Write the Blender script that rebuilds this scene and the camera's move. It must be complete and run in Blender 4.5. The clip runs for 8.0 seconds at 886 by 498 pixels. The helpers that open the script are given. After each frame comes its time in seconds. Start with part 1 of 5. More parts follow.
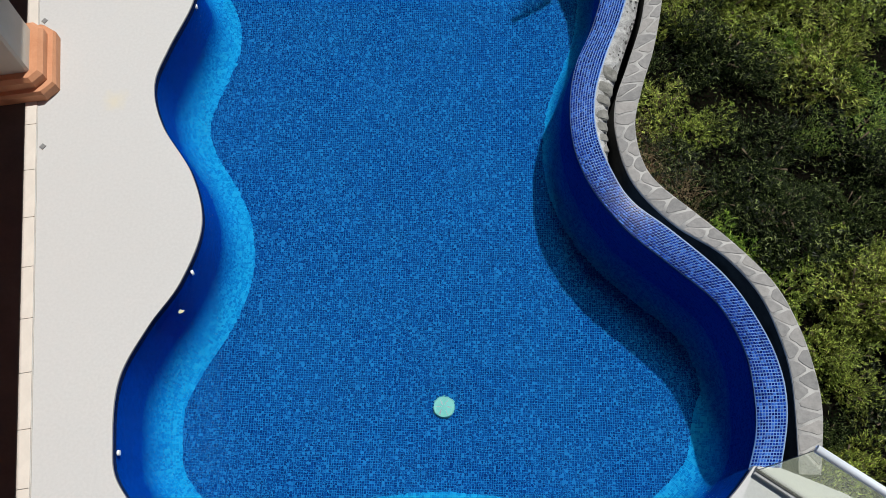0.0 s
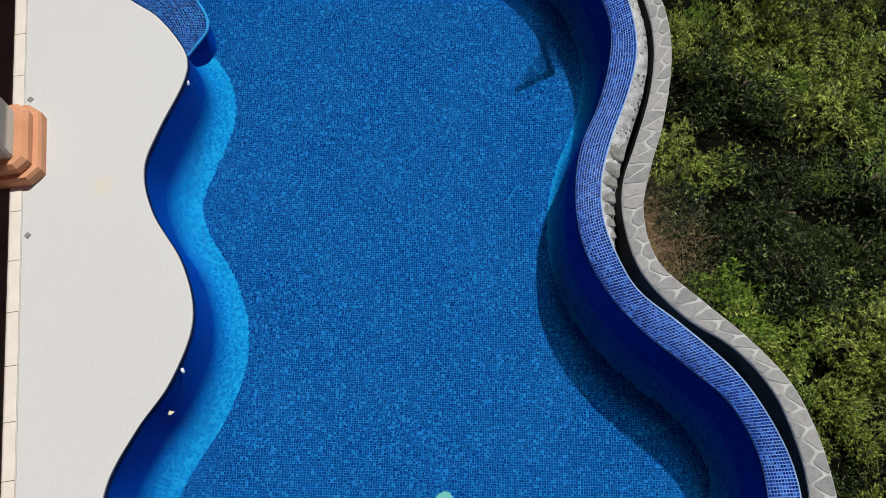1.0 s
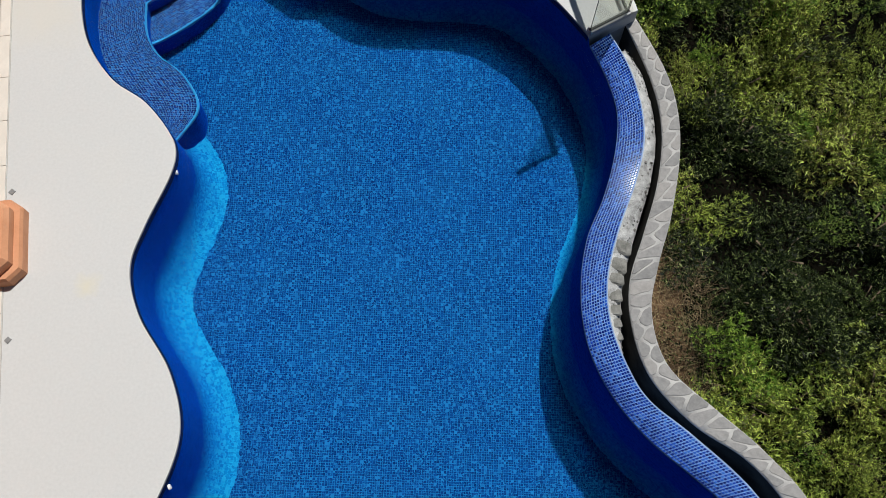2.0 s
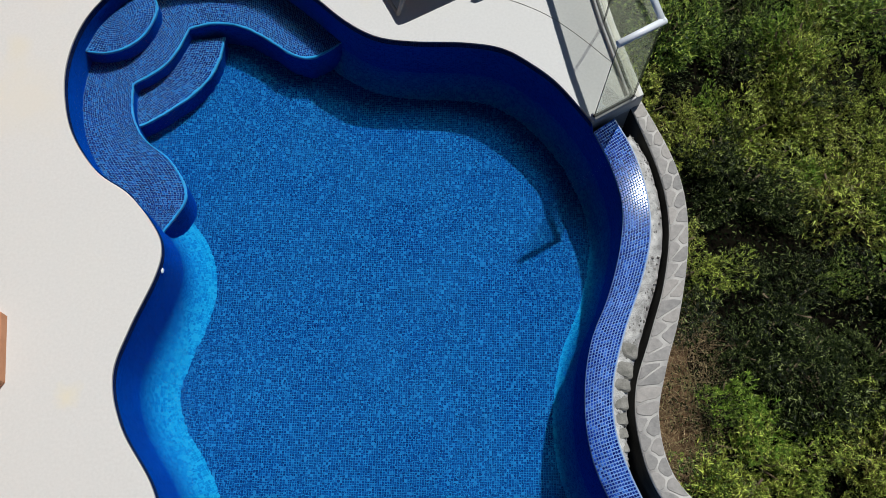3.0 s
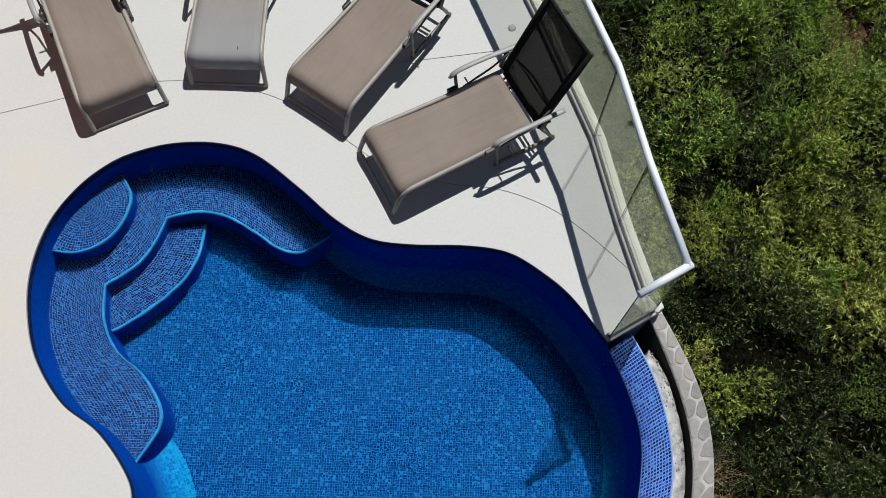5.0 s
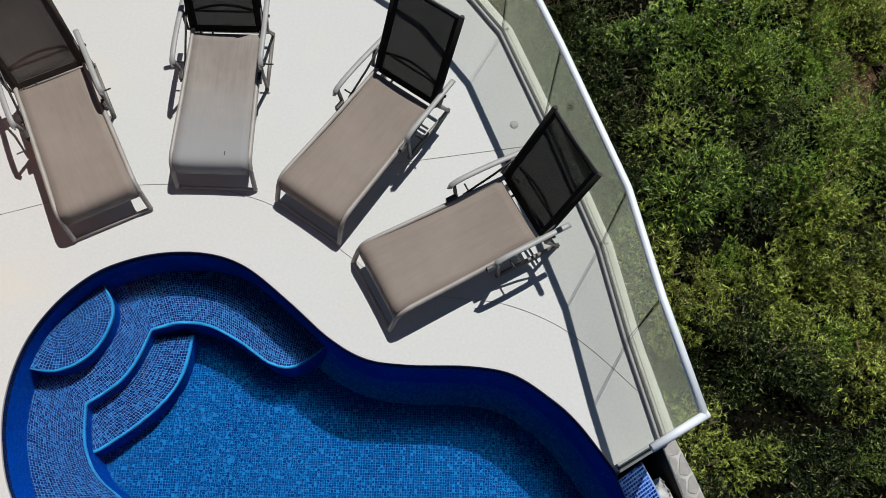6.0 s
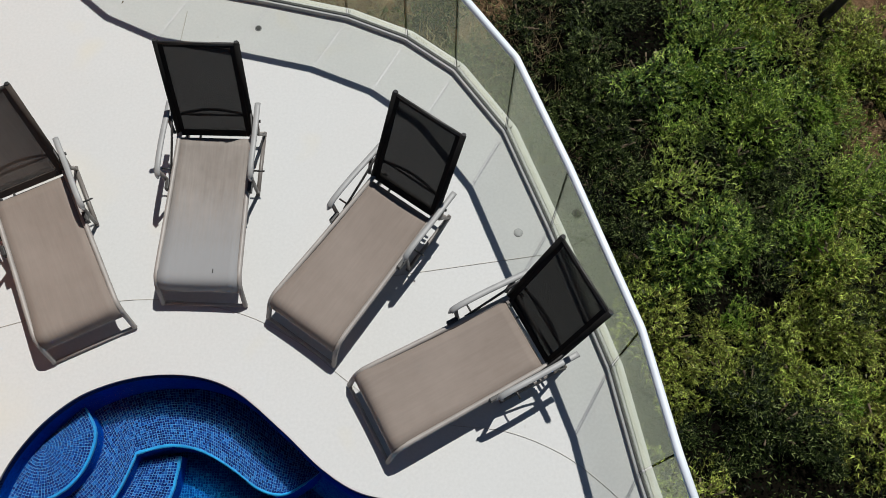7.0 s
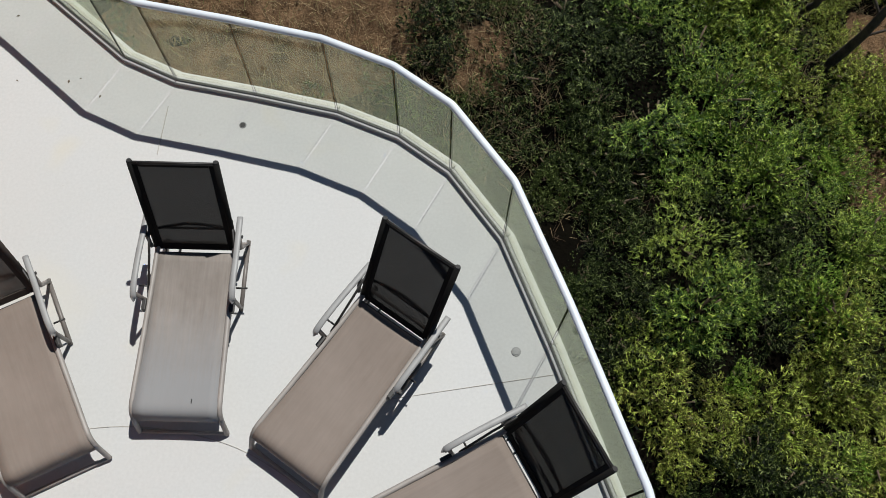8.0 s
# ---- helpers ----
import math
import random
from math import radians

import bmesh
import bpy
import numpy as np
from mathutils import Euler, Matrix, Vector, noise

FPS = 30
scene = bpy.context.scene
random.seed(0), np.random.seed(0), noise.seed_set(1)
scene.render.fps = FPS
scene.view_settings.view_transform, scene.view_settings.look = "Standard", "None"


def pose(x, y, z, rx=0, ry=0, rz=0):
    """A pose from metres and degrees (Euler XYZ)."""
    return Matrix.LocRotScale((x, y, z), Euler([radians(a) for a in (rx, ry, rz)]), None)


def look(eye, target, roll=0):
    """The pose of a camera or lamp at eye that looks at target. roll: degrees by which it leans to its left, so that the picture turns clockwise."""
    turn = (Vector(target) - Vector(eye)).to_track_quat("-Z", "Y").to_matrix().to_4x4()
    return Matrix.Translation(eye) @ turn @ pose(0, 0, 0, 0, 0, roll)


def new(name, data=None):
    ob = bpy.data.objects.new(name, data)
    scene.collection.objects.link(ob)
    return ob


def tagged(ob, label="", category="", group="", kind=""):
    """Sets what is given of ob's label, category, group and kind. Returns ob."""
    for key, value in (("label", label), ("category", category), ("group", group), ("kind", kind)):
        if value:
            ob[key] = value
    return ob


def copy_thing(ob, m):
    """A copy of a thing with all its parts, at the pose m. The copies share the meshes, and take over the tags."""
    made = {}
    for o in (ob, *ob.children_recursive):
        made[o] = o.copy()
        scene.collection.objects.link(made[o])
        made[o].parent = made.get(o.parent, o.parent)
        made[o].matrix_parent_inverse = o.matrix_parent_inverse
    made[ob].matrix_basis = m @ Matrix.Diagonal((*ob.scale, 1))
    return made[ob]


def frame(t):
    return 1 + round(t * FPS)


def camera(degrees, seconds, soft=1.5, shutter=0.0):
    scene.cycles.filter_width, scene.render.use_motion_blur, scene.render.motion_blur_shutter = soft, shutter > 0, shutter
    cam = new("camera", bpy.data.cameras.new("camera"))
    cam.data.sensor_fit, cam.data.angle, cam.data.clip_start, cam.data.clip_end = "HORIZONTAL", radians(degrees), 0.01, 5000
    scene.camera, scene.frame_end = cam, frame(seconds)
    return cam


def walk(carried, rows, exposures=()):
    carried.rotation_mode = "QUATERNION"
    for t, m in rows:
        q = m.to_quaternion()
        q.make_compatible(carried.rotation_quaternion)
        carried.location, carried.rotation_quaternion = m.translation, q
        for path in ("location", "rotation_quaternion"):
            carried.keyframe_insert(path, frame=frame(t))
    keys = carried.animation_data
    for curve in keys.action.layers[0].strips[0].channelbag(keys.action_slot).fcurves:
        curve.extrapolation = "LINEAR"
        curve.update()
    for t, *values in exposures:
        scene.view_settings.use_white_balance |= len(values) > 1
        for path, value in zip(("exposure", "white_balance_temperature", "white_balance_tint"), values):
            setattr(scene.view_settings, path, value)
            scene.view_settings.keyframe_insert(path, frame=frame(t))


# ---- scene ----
cam = camera(54.3, 8.0, soft=0.8)
PATH = [
    (0, (0.226, 0.239, 6.016), (0.233, 0.959, 4.15), 2.0),
    (0.5, (0.215, 0.622, 6.021), (0.221, 1.338, 4.153), 1.9),
    (1, (0.217, 0.996, 6.029), (0.22, 1.711, 4.161), 1.7),
    (1.5, (0.203, 1.403, 6.035), (0.206, 2.117, 4.167), 1.7),
    (3, (0.213, 2.59, 6.023), (0.213, 3.312, 4.158), 1.4),
    (3.5, (0.225, 3.02, 6.036), (0.221, 3.744, 4.172), 1.1),
    (4, (0.202, 3.473, 6.041), (0.198, 4.192, 4.175), 1.1),
    (4.5, (0.187, 3.94, 6.049), (0.183, 4.657, 4.182), 1.1),
    (6, (0.173, 5.34, 6.027), (0.169, 6.052, 4.158), 0.9),
    (6.5, (0.155, 5.822, 6.025), (0.15, 6.533, 4.155), 0.8),
    (7, (0.151, 6.282, 6.014), (0.147, 6.99, 4.143), 0.8),
    (7.5, (0.159, 6.769, 5.998), (0.155, 7.474, 4.126), 0.9),
    (8, (0.176, 7.216, 5.987), (0.173, 7.92, 4.115), 0.9),
]
walk(cam, [(t, look(eye, target, roll)) for t, eye, target, roll in PATH])

# ---- world and sun ----
TO_SUN = Vector((0.266, 0.480, 1.0)).normalized()
SUN_ELEV = math.asin(TO_SUN.z)
SUN_AZ = math.atan2(TO_SUN.x, TO_SUN.y)
world = bpy.data.worlds.new("sky_world")
scene.world = world
world.use_nodes = True
wn = world.node_tree.nodes
sky = wn.new("ShaderNodeTexSky")
sky.sky_type = "NISHITA"
sky.sun_disc = False
sky.dust_density = 0.02
sky.ozone_density = 4.0
sky.sun_elevation = SUN_ELEV
sky.sun_rotation = SUN_AZ
world.node_tree.links.new(sky.outputs[0], wn["Background"].inputs[0])
wn["Background"].inputs[1].default_value = 0.038
sun_data = bpy.data.lights.new("sun", "SUN")
sun_data.energy = 4.75
sun_data.angle = radians(0.53)
sun_data.color = (0.965, 0.962, 0.925)
sun = new("sun", sun_data)
sun.matrix_world = look(TO_SUN * 30, (0, 0, 0))
scene.view_settings.exposure = 0.0


# ---- materials ----
def mat(name):
    m = bpy.data.materials.new(name)
    m.use_nodes = True
    nt = m.node_tree
    return m, nt, nt.nodes["Principled BSDF"]


def node(nt, kind, **values):
    n = nt.nodes.new(kind)
    for key, value in values.items():
        n.inputs[key].default_value = value
    return n


def ramp(nt, fac, stops):
    r = nt.nodes.new("ShaderNodeValToRGB")
    while len(r.color_ramp.elements) < len(stops):
        r.color_ramp.elements.new(0.5)
    for e, (p, c) in zip(r.color_ramp.elements, stops):
        e.position, e.color = p, (*c, 1)
    nt.links.new(fac, r.inputs[0])
    return r.outputs[0]


def mix(nt, fac, a, b, blend="MIX"):
    m = nt.nodes.new("ShaderNodeMix")
    m.data_type, m.blend_type = "RGBA", blend
    for socket, v in ((m.inputs[0], fac), (m.inputs[6], a), (m.inputs[7], b)):
        if isinstance(v, bpy.types.NodeSocket):
            nt.links.new(v, socket)
        else:
            socket.default_value = v if isinstance(v, (int, float)) else (*v, 1)
    return m.outputs[2]


def noise_at(nt, vec, scale, detail=3.0, rough=0.55):
    n = node(nt, "ShaderNodeTexNoise", Scale=scale, Detail=detail, Roughness=rough)
    if vec is not None:
        nt.links.new(vec, n.inputs["Vector"])
    return n.outputs["Fac"]


def bump(nt, bsdf, height, strength, distance):
    b = node(nt, "ShaderNodeBump", Strength=strength, Distance=distance)
    nt.links.new(height, b.inputs["Height"])
    nt.links.new(b.outputs[0], bsdf.inputs["Normal"])


def object_coords(nt):
    return nt.nodes.new("ShaderNodeTexCoord").outputs["Object"]


def plain(name, low, high, rough, scale=6.0, fine=60.0, bumpy=0.15, dist=0.003, metal=0.0, spec=0.5):
    """A surface that varies between two colours at two scales, with fine relief."""
    m, nt, b = mat(name)
    co = object_coords(nt)
    big = noise_at(nt, co, scale, 4.0)
    small = noise_at(nt, co, fine, 3.0)
    c = ramp(nt, big, [(0.32, low), (0.68, high)])
    c = mix(nt, 0.25, c, ramp(nt, small, [(0.3, low), (0.7, high)]))
    nt.links.new(c, b.inputs["Base Color"])
    b.inputs["Roughness"].default_value = rough
    b.inputs["Metallic"].default_value = metal
    b.inputs["Specular IOR Level"].default_value = spec
    bump(nt, b, small, bumpy, dist)
    return m


PITCH = 0.019


def mosaic(name, stops, grout, rough, grout_size=0.055, grade=None):
    """Glass mosaic, laid by the UV map in metres. grade: a second blend of tiles, and the metres over which the colour
    brightens from it to the first, as if sunlit.
    """
    m, nt, b = mat(name)
    uv = nt.nodes.new("ShaderNodeUVMap").outputs[0]
    sc = nt.nodes.new("ShaderNodeVectorMath")
    sc.operation = "SCALE"
    sc.inputs["Scale"].default_value = 1.0 / PITCH
    nt.links.new(uv, sc.inputs[0])
    fl = nt.nodes.new("ShaderNodeVectorMath")
    fl.operation = "FLOOR"
    nt.links.new(sc.outputs[0], fl.inputs[0])
    wn_ = nt.nodes.new("ShaderNodeTexWhiteNoise")
    wn_.noise_dimensions = "2D"
    nt.links.new(fl.outputs[0], wn_.inputs["Vector"])
    tile = ramp(nt, wn_.outputs["Value"], stops)
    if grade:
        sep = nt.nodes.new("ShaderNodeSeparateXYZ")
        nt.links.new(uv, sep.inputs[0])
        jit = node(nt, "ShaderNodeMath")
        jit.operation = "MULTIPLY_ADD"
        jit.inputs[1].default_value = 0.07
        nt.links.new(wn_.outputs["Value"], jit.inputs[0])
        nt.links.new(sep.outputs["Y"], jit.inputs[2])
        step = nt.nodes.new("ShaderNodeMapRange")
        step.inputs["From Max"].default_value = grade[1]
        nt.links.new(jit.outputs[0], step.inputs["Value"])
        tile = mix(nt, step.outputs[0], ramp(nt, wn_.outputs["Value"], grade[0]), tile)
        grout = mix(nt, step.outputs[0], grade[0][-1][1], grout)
    patch = noise_at(nt, uv, 1.6, 3.0)
    tile = mix(nt, 0.12, tile, ramp(nt, patch, [(0.3, stops[0][1]), (0.7, stops[-1][1])]))
    br = nt.nodes.new("ShaderNodeTexBrick")
    br.offset, br.squash = 0.0, 1.0
    nt.links.new(sc.outputs[0], br.inputs["Vector"])
    for key, value in (("Scale", 1.0), ("Mortar Size", grout_size), ("Mortar Smooth", 0.15), ("Brick Width", 1.0), ("Row Height", 1.0)):
        br.inputs[key].default_value = value
    nt.links.new(mix(nt, br.outputs["Fac"], tile, grout), b.inputs["Base Color"])
    b.inputs["Roughness"].default_value = rough
    b.inputs["Specular IOR Level"].default_value = 0.0
    inv = node(nt, "ShaderNodeMath")
    inv.operation = "SUBTRACT"
    inv.inputs[0].default_value = 1.0
    nt.links.new(br.outputs["Fac"], inv.inputs[1])
    bump(nt, b, inv.outputs[0], 0.4, 0.002)
    return m


BLUES = [(0.0, (0.0004, 0.012, 0.082)), (0.4, (0.0006, 0.0225, 0.122)), (0.84, (0.001, 0.038, 0.155)), (1.0, (0.014, 0.125, 0.29))]
M_FLOOR = mosaic("pool_floor_mosaic", BLUES, (0.012, 0.108, 0.262), 0.35, 0.09)
M_WALL = mosaic("pool_wall_mosaic", [(0.0, (0.0005, 0.035, 0.235)), (0.5, (0.0007, 0.048, 0.30)), (1.0, (0.001, 0.060, 0.36))], (0.002, 0.064, 0.33), 0.35)
M_BENCH = mosaic("bench_mosaic", [(0.0, (0.0008, 0.002, 0.045)), (0.4, (0.001, 0.006, 0.078)), (0.75, (0.003, 0.030, 0.150)), (1.0, (0.014, 0.10, 0.27))], (0.085, 0.185, 0.33), 0.3, 0.07)
M_PALETRIM = plain("pale_blue_trim_tile", (0.16, 0.24, 0.42), (0.24, 0.34, 0.52), 0.5, 8, 60)
# cove tiles turn paler downwards: sun on the curve, put into their colour
M_COVE = mosaic("sunlit_cove_mosaic", [(0.0, (0.001, 0.100, 0.26)), (0.5, (0.002, 0.145, 0.32)), (1.0, (0.012, 0.21, 0.39))], (0.012, 0.22, 0.40), 0.3, 0.055, ([(0.0, (0.0006, 0.042, 0.27)), (1.0, (0.001, 0.056, 0.34))], 0.41))
M_WATERLINE = mosaic("waterline_mosaic", [(0.0, (0.003, 0.008, 0.035)), (1.0, (0.010, 0.024, 0.10))], (0.03, 0.06, 0.14), 0.4)
M_TRIM = plain("light_blue_trim_tile", (0.008, 0.15, 0.33), (0.024, 0.23, 0.43), 0.4, 8, 60, 0.1, 0.002, 0.0, 0.1)

# single tiles on the overflow edge, coloured island by island
M_TILE, nt, b = mat("glass_tile")
geo = nt.nodes.new("ShaderNodeNewGeometry")
nt.links.new(ramp(nt, geo.outputs["Random Per Island"], [(0.0, (0.001, 0.006, 0.09)), (0.4, (0.003, 0.018, 0.19)), (0.8, (0.012, 0.065, 0.38)), (1.0, (0.05, 0.17, 0.55))]), b.inputs["Base Color"])
b.inputs["Roughness"].default_value = 0.06
b.inputs["Specular IOR Level"].default_value = 0.06

M_GROUT = plain("light_blue_grout", (0.10, 0.22, 0.50), (0.17, 0.32, 0.62), 0.8, 8, 120)

# cream deck plaster
M_DECK, nt, b = mat("cream_deck_plaster")
co = object_coords(nt)
c = ramp(nt, noise_at(nt, co, 0.55, 4.0, 0.6), [(0.25, (0.480, 0.475, 0.462)), (0.55, (0.495, 0.494, 0.486)), (0.8, (0.512, 0.503, 0.478))])
c = mix(nt, 0.3, c, ramp(nt, noise_at(nt, co, 45.0, 4.0), [(0.3, (0.43, 0.425, 0.412)), (0.7, (0.56, 0.557, 0.543))]))
spots = ramp(nt, noise_at(nt, co, 1.3, 2.0), [(0.66, (0.0, 0.0, 0.0)), (0.80, (0.5, 0.5, 0.5))])
c = mix(nt, spots, c, (0.54, 0.49, 0.36))
for sx_, sy_, sr_ in ((-2.39, 3.75, 0.13), (-3.16, 6.10, 0.55), (-2.75, 8.95, 0.5), (-3.0, 7.3, 0.4)):
    dist = nt.nodes.new("ShaderNodeVectorMath")
    dist.operation = "DISTANCE"
    dist.inputs[1].default_value = (sx_, sy_, 0.0)
    nt.links.new(co, dist.inputs[0])
    wob_ = node(nt, "ShaderNodeMath")
    wob_.operation = "MULTIPLY_ADD"
    wob_.inputs[1].default_value = sr_ * 1.6
    nt.links.new(noise_at(nt, co, 1.2 / sr_, 4.0, 0.65), wob_.inputs[0])
    nt.links.new(dist.outputs["Value"], wob_.inputs[2])
    c = mix(nt, ramp(nt, wob_.outputs[0], [(sr_ * 0.9, (0.55, 0.55, 0.55)), (sr_ * 1.7, (0.0, 0.0, 0.0))]), c, (0.56, 0.51, 0.37) if sr_ < 0.2 else (0.53, 0.50, 0.435))
specks = ramp(nt, noise_at(nt, co, 9.0, 2.0), [(0.76, (0.0, 0.0, 0.0)), (0.80, (0.4, 0.4, 0.4))])
c = mix(nt, specks, c, (0.36, 0.34, 0.31))
nt.links.new(c, b.inputs["Base Color"])
b.inputs["Roughness"].default_value = 0.75
bump(nt, b, noise_at(nt, co, 160.0, 3.0), 0.12, 0.002)

M_JOINT = plain("deck_joint_filler", (0.33, 0.31, 0.28), (0.46, 0.44, 0.40), 0.9, 9, 80)
M_COPING = plain("kerb_tile", (0.55, 0.50, 0.44), (0.66, 0.61, 0.54), 0.7, 5, 60)
M_DARKFLOOR = plain("dark_slate_tile", (0.03, 0.03, 0.032), (0.07, 0.065, 0.06), 0.5, 3, 40)
M_BEIGE = plain("beige_render", (0.50, 0.44, 0.36), (0.60, 0.54, 0.45), 0.85, 3, 90, 0.3)
M_TERRA = plain("terracotta", (0.44, 0.185, 0.085), (0.58, 0.28, 0.15), 0.7, 5, 70, 0.3)
M_STONE, nt, b = mat("grey_stone")
info = nt.nodes.new("ShaderNodeObjectInfo")
co = object_coords(nt)
c = ramp(nt, info.outputs["Random"], [(0.0, (0.15, 0.148, 0.145)), (0.5, (0.22, 0.212, 0.205)), (1.0, (0.29, 0.27, 0.25))])
c = mix(nt, 0.35, c, ramp(nt, noise_at(nt, co, 22.0, 5.0, 0.7), [(0.3, (0.17, 0.165, 0.16)), (0.7, (0.42, 0.40, 0.38))]))
nt.links.new(c, b.inputs["Base Color"])
b.inputs["Roughness"].default_value = 0.85
bump(nt, b, noise_at(nt, co, 40.0, 5.0), 0.5, 0.006)
M_MORTAR = plain("pale_mortar", (0.31, 0.30, 0.285), (0.44, 0.425, 0.405), 0.9, 10, 90, 0.5)
M_LEDGE = plain("whitish_rough_mortar", (0.20, 0.195, 0.185), (0.60, 0.59, 0.57), 0.9, 14, 90, 0.9, 0.012)
M_RUBBLE, nt, b = mat("rubble_stone")
geo = nt.nodes.new("ShaderNodeNewGeometry")
co = object_coords(nt)
c = ramp(nt, geo.outputs["Random Per Island"], [(0.0, (0.02, 0.018, 0.016)), (0.5, (0.07, 0.066, 0.06)), (1.0, (0.30, 0.285, 0.265))])
c = mix(nt, 0.3, c, ramp(nt, noise_at(nt, co, 50.0, 4.0), [(0.3, (0.04, 0.04, 0.036)), (0.7, (0.45, 0.43, 0.40))]))
nt.links.new(c, b.inputs["Base Color"])
b.inputs["Roughness"].default_value = 0.85
M_LEDGESTONE = plain("olive_grey_ledge_stone", (0.10, 0.098, 0.085), (0.26, 0.25, 0.225), 0.85, 14, 70, 0.7, 0.006)
# concrete darkened to near black: the shade inside the gutter
M_GUTTER = plain("shaded_gutter_concrete", (0.012, 0.012, 0.011), (0.045, 0.044, 0.041), 0.8, 6, 50, 0.5, 0.003, 0.0, 0.05)
M_CONCRETE = plain("grey_concrete", (0.30, 0.29, 0.27), (0.42, 0.40, 0.37), 0.85, 1.2, 30, 0.4)
M_RAIL = plain("white_painted_metal", (0.60, 0.635, 0.68), (0.70, 0.735, 0.78), 0.4, 3, 50, 0.03)
M_CHANNEL = plain("grey_channel_metal", (0.34, 0.335, 0.34), (0.44, 0.435, 0.44), 0.6, 6, 90, 0.05, 0.002, 0.0, 0.2)
M_EDGE = plain("dark_glass_edge", (0.010, 0.016, 0.012), (0.025, 0.035, 0.028), 0.3, 10, 90)
M_KERB = plain("weathered_plaster_kerb", (0.36, 0.35, 0.31), (0.50, 0.485, 0.45), 0.85, 7, 60, 0.6, 0.008)
M_RUBBER = plain("black_gasket", (0.012, 0.012, 0.012), (0.03, 0.03, 0.03), 0.6, 10, 90)
M_ARM = plain("grey_armrest_coat", (0.235, 0.232, 0.228), (0.30, 0.297, 0.29), 0.5, 8, 150, 0.05)
M_FRAME = plain("taupe_powder_coat", (0.25, 0.225, 0.205), (0.32, 0.29, 0.265), 0.5, 8, 150, 0.05)
# frame coat darkened for the legs: shade below the loungers, in the colour
M_LEG = plain("shaded_taupe_coat", (0.12, 0.105, 0.095), (0.17, 0.15, 0.135), 0.45, 8, 150, 0.05)
M_DARKMETAL = plain("dark_bracket_metal", (0.014, 0.013, 0.012), (0.030, 0.027, 0.025), 0.5, 8, 100, 0.05)
M_WHITE = plain("white_plastic", (0.75, 0.75, 0.74), (0.82, 0.82, 0.80), 0.4, 10, 100, 0.03)
M_MINT = plain("mint_plastic", (0.06, 0.26, 0.21), (0.09, 0.32, 0.26), 0.45, 12, 90, 0.05)
M_GREYMETAL = plain("grey_metal", (0.14, 0.14, 0.14), (0.24, 0.24, 0.235), 0.45, 20, 150, 0.1)
M_LEAFY = plain("pale_yellow_leaf", (0.42, 0.46, 0.28), (0.58, 0.60, 0.45), 0.6, 20, 100)
M_BARK = plain("dark_bark", (0.035, 0.028, 0.022), (0.09, 0.07, 0.055), 0.9, 6, 40, 0.8, 0.02)
M_TWIG = plain("brown_twig", (0.08, 0.055, 0.035), (0.15, 0.11, 0.07), 0.9, 6, 60, 0.4)


def sling(name, low, high, clear, worn=None, weave=0.25):
    """Woven sling fabric with fine threads, a little see-through."""
    m, nt, b = mat(name)
    co = object_coords(nt)
    c = ramp(nt, noise_at(nt, co, 3.0, 4.0, 0.65), [(0.3, low), (0.7, high)])
    streak = nt.nodes.new("ShaderNodeMapping")
    streak.inputs["Scale"].default_value = (60.0, 5.0, 6.0)
    nt.links.new(co, streak.inputs["Vector"])
    c = mix(nt, 0.36, c, ramp(nt, noise_at(nt, streak.outputs[0], 1.0, 3.0), [(0.3, low), (0.7, high)]))
    if worn:
        # bleached towards the foot end, along uneven streaks
        sep = nt.nodes.new("ShaderNodeSeparateXYZ")
        nt.links.new(co, sep.inputs[0])
        wav = node(nt, "ShaderNodeMath")
        wav.operation = "MULTIPLY_ADD"
        wav.inputs[1].default_value = 0.55
        nt.links.new(noise_at(nt, streak.outputs[0], 0.8, 4.0, 0.7), wav.inputs[0])
        nt.links.new(sep.outputs["Y"], wav.inputs[2])
        c = mix(nt, ramp(nt, wav.outputs[0], [(0.45, (0.85, 0.85, 0.85)), (1.0, (0.0, 0.0, 0.0))]), c, worn)
    wv = node(nt, "ShaderNodeTexNoise", Scale=420.0, Detail=1.0)
    nt.links.new(co, wv.inputs["Vector"])
    nt.links.new(c, b.inputs["Base Color"])
    b.inputs["Roughness"].default_value = 0.7
    b.inputs["Specular IOR Level"].default_value = 0.12
    if weave:
        bump(nt, b, wv.outputs["Fac"], weave, 0.001)
    tr = nt.nodes.new("ShaderNodeBsdfTransparent")
    ms = nt.nodes.new("ShaderNodeMixShader")
    ms.inputs[0].default_value = clear
    nt.links.new(b.outputs[0], ms.inputs[1])
    nt.links.new(tr.outputs[0], ms.inputs[2])
    nt.links.new(ms.outputs[0], nt.nodes["Material Output"].inputs[0])
    return m


M_SLING = sling("taupe_sling", (0.20, 0.163, 0.138), (0.25, 0.208, 0.180), 0.06)
M_SLING_GREY = sling("greyed_sling", (0.195, 0.170, 0.150), (0.29, 0.26, 0.235), 0.06, (0.262, 0.265, 0.27))
# backrest fronts turn from the sun; their shade is put into this colour
M_SLING_BACK_SHADED = sling("shaded_brown_sling", (0.012, 0.011, 0.010), (0.022, 0.020, 0.019), 0.19, None, 0.0)
M_SLEEVE = plain("black_hem_fabric", (0.007, 0.007, 0.0065), (0.013, 0.012, 0.0115), 0.75, 8, 200, 0.1, 0.001, 0.0, 0.1)
M_SLEEVE_LIGHT = plain("brown_hem_fabric", (0.050, 0.040, 0.034), (0.070, 0.056, 0.048), 0.75, 8, 200, 0.1, 0.001, 0.0, 0.1)
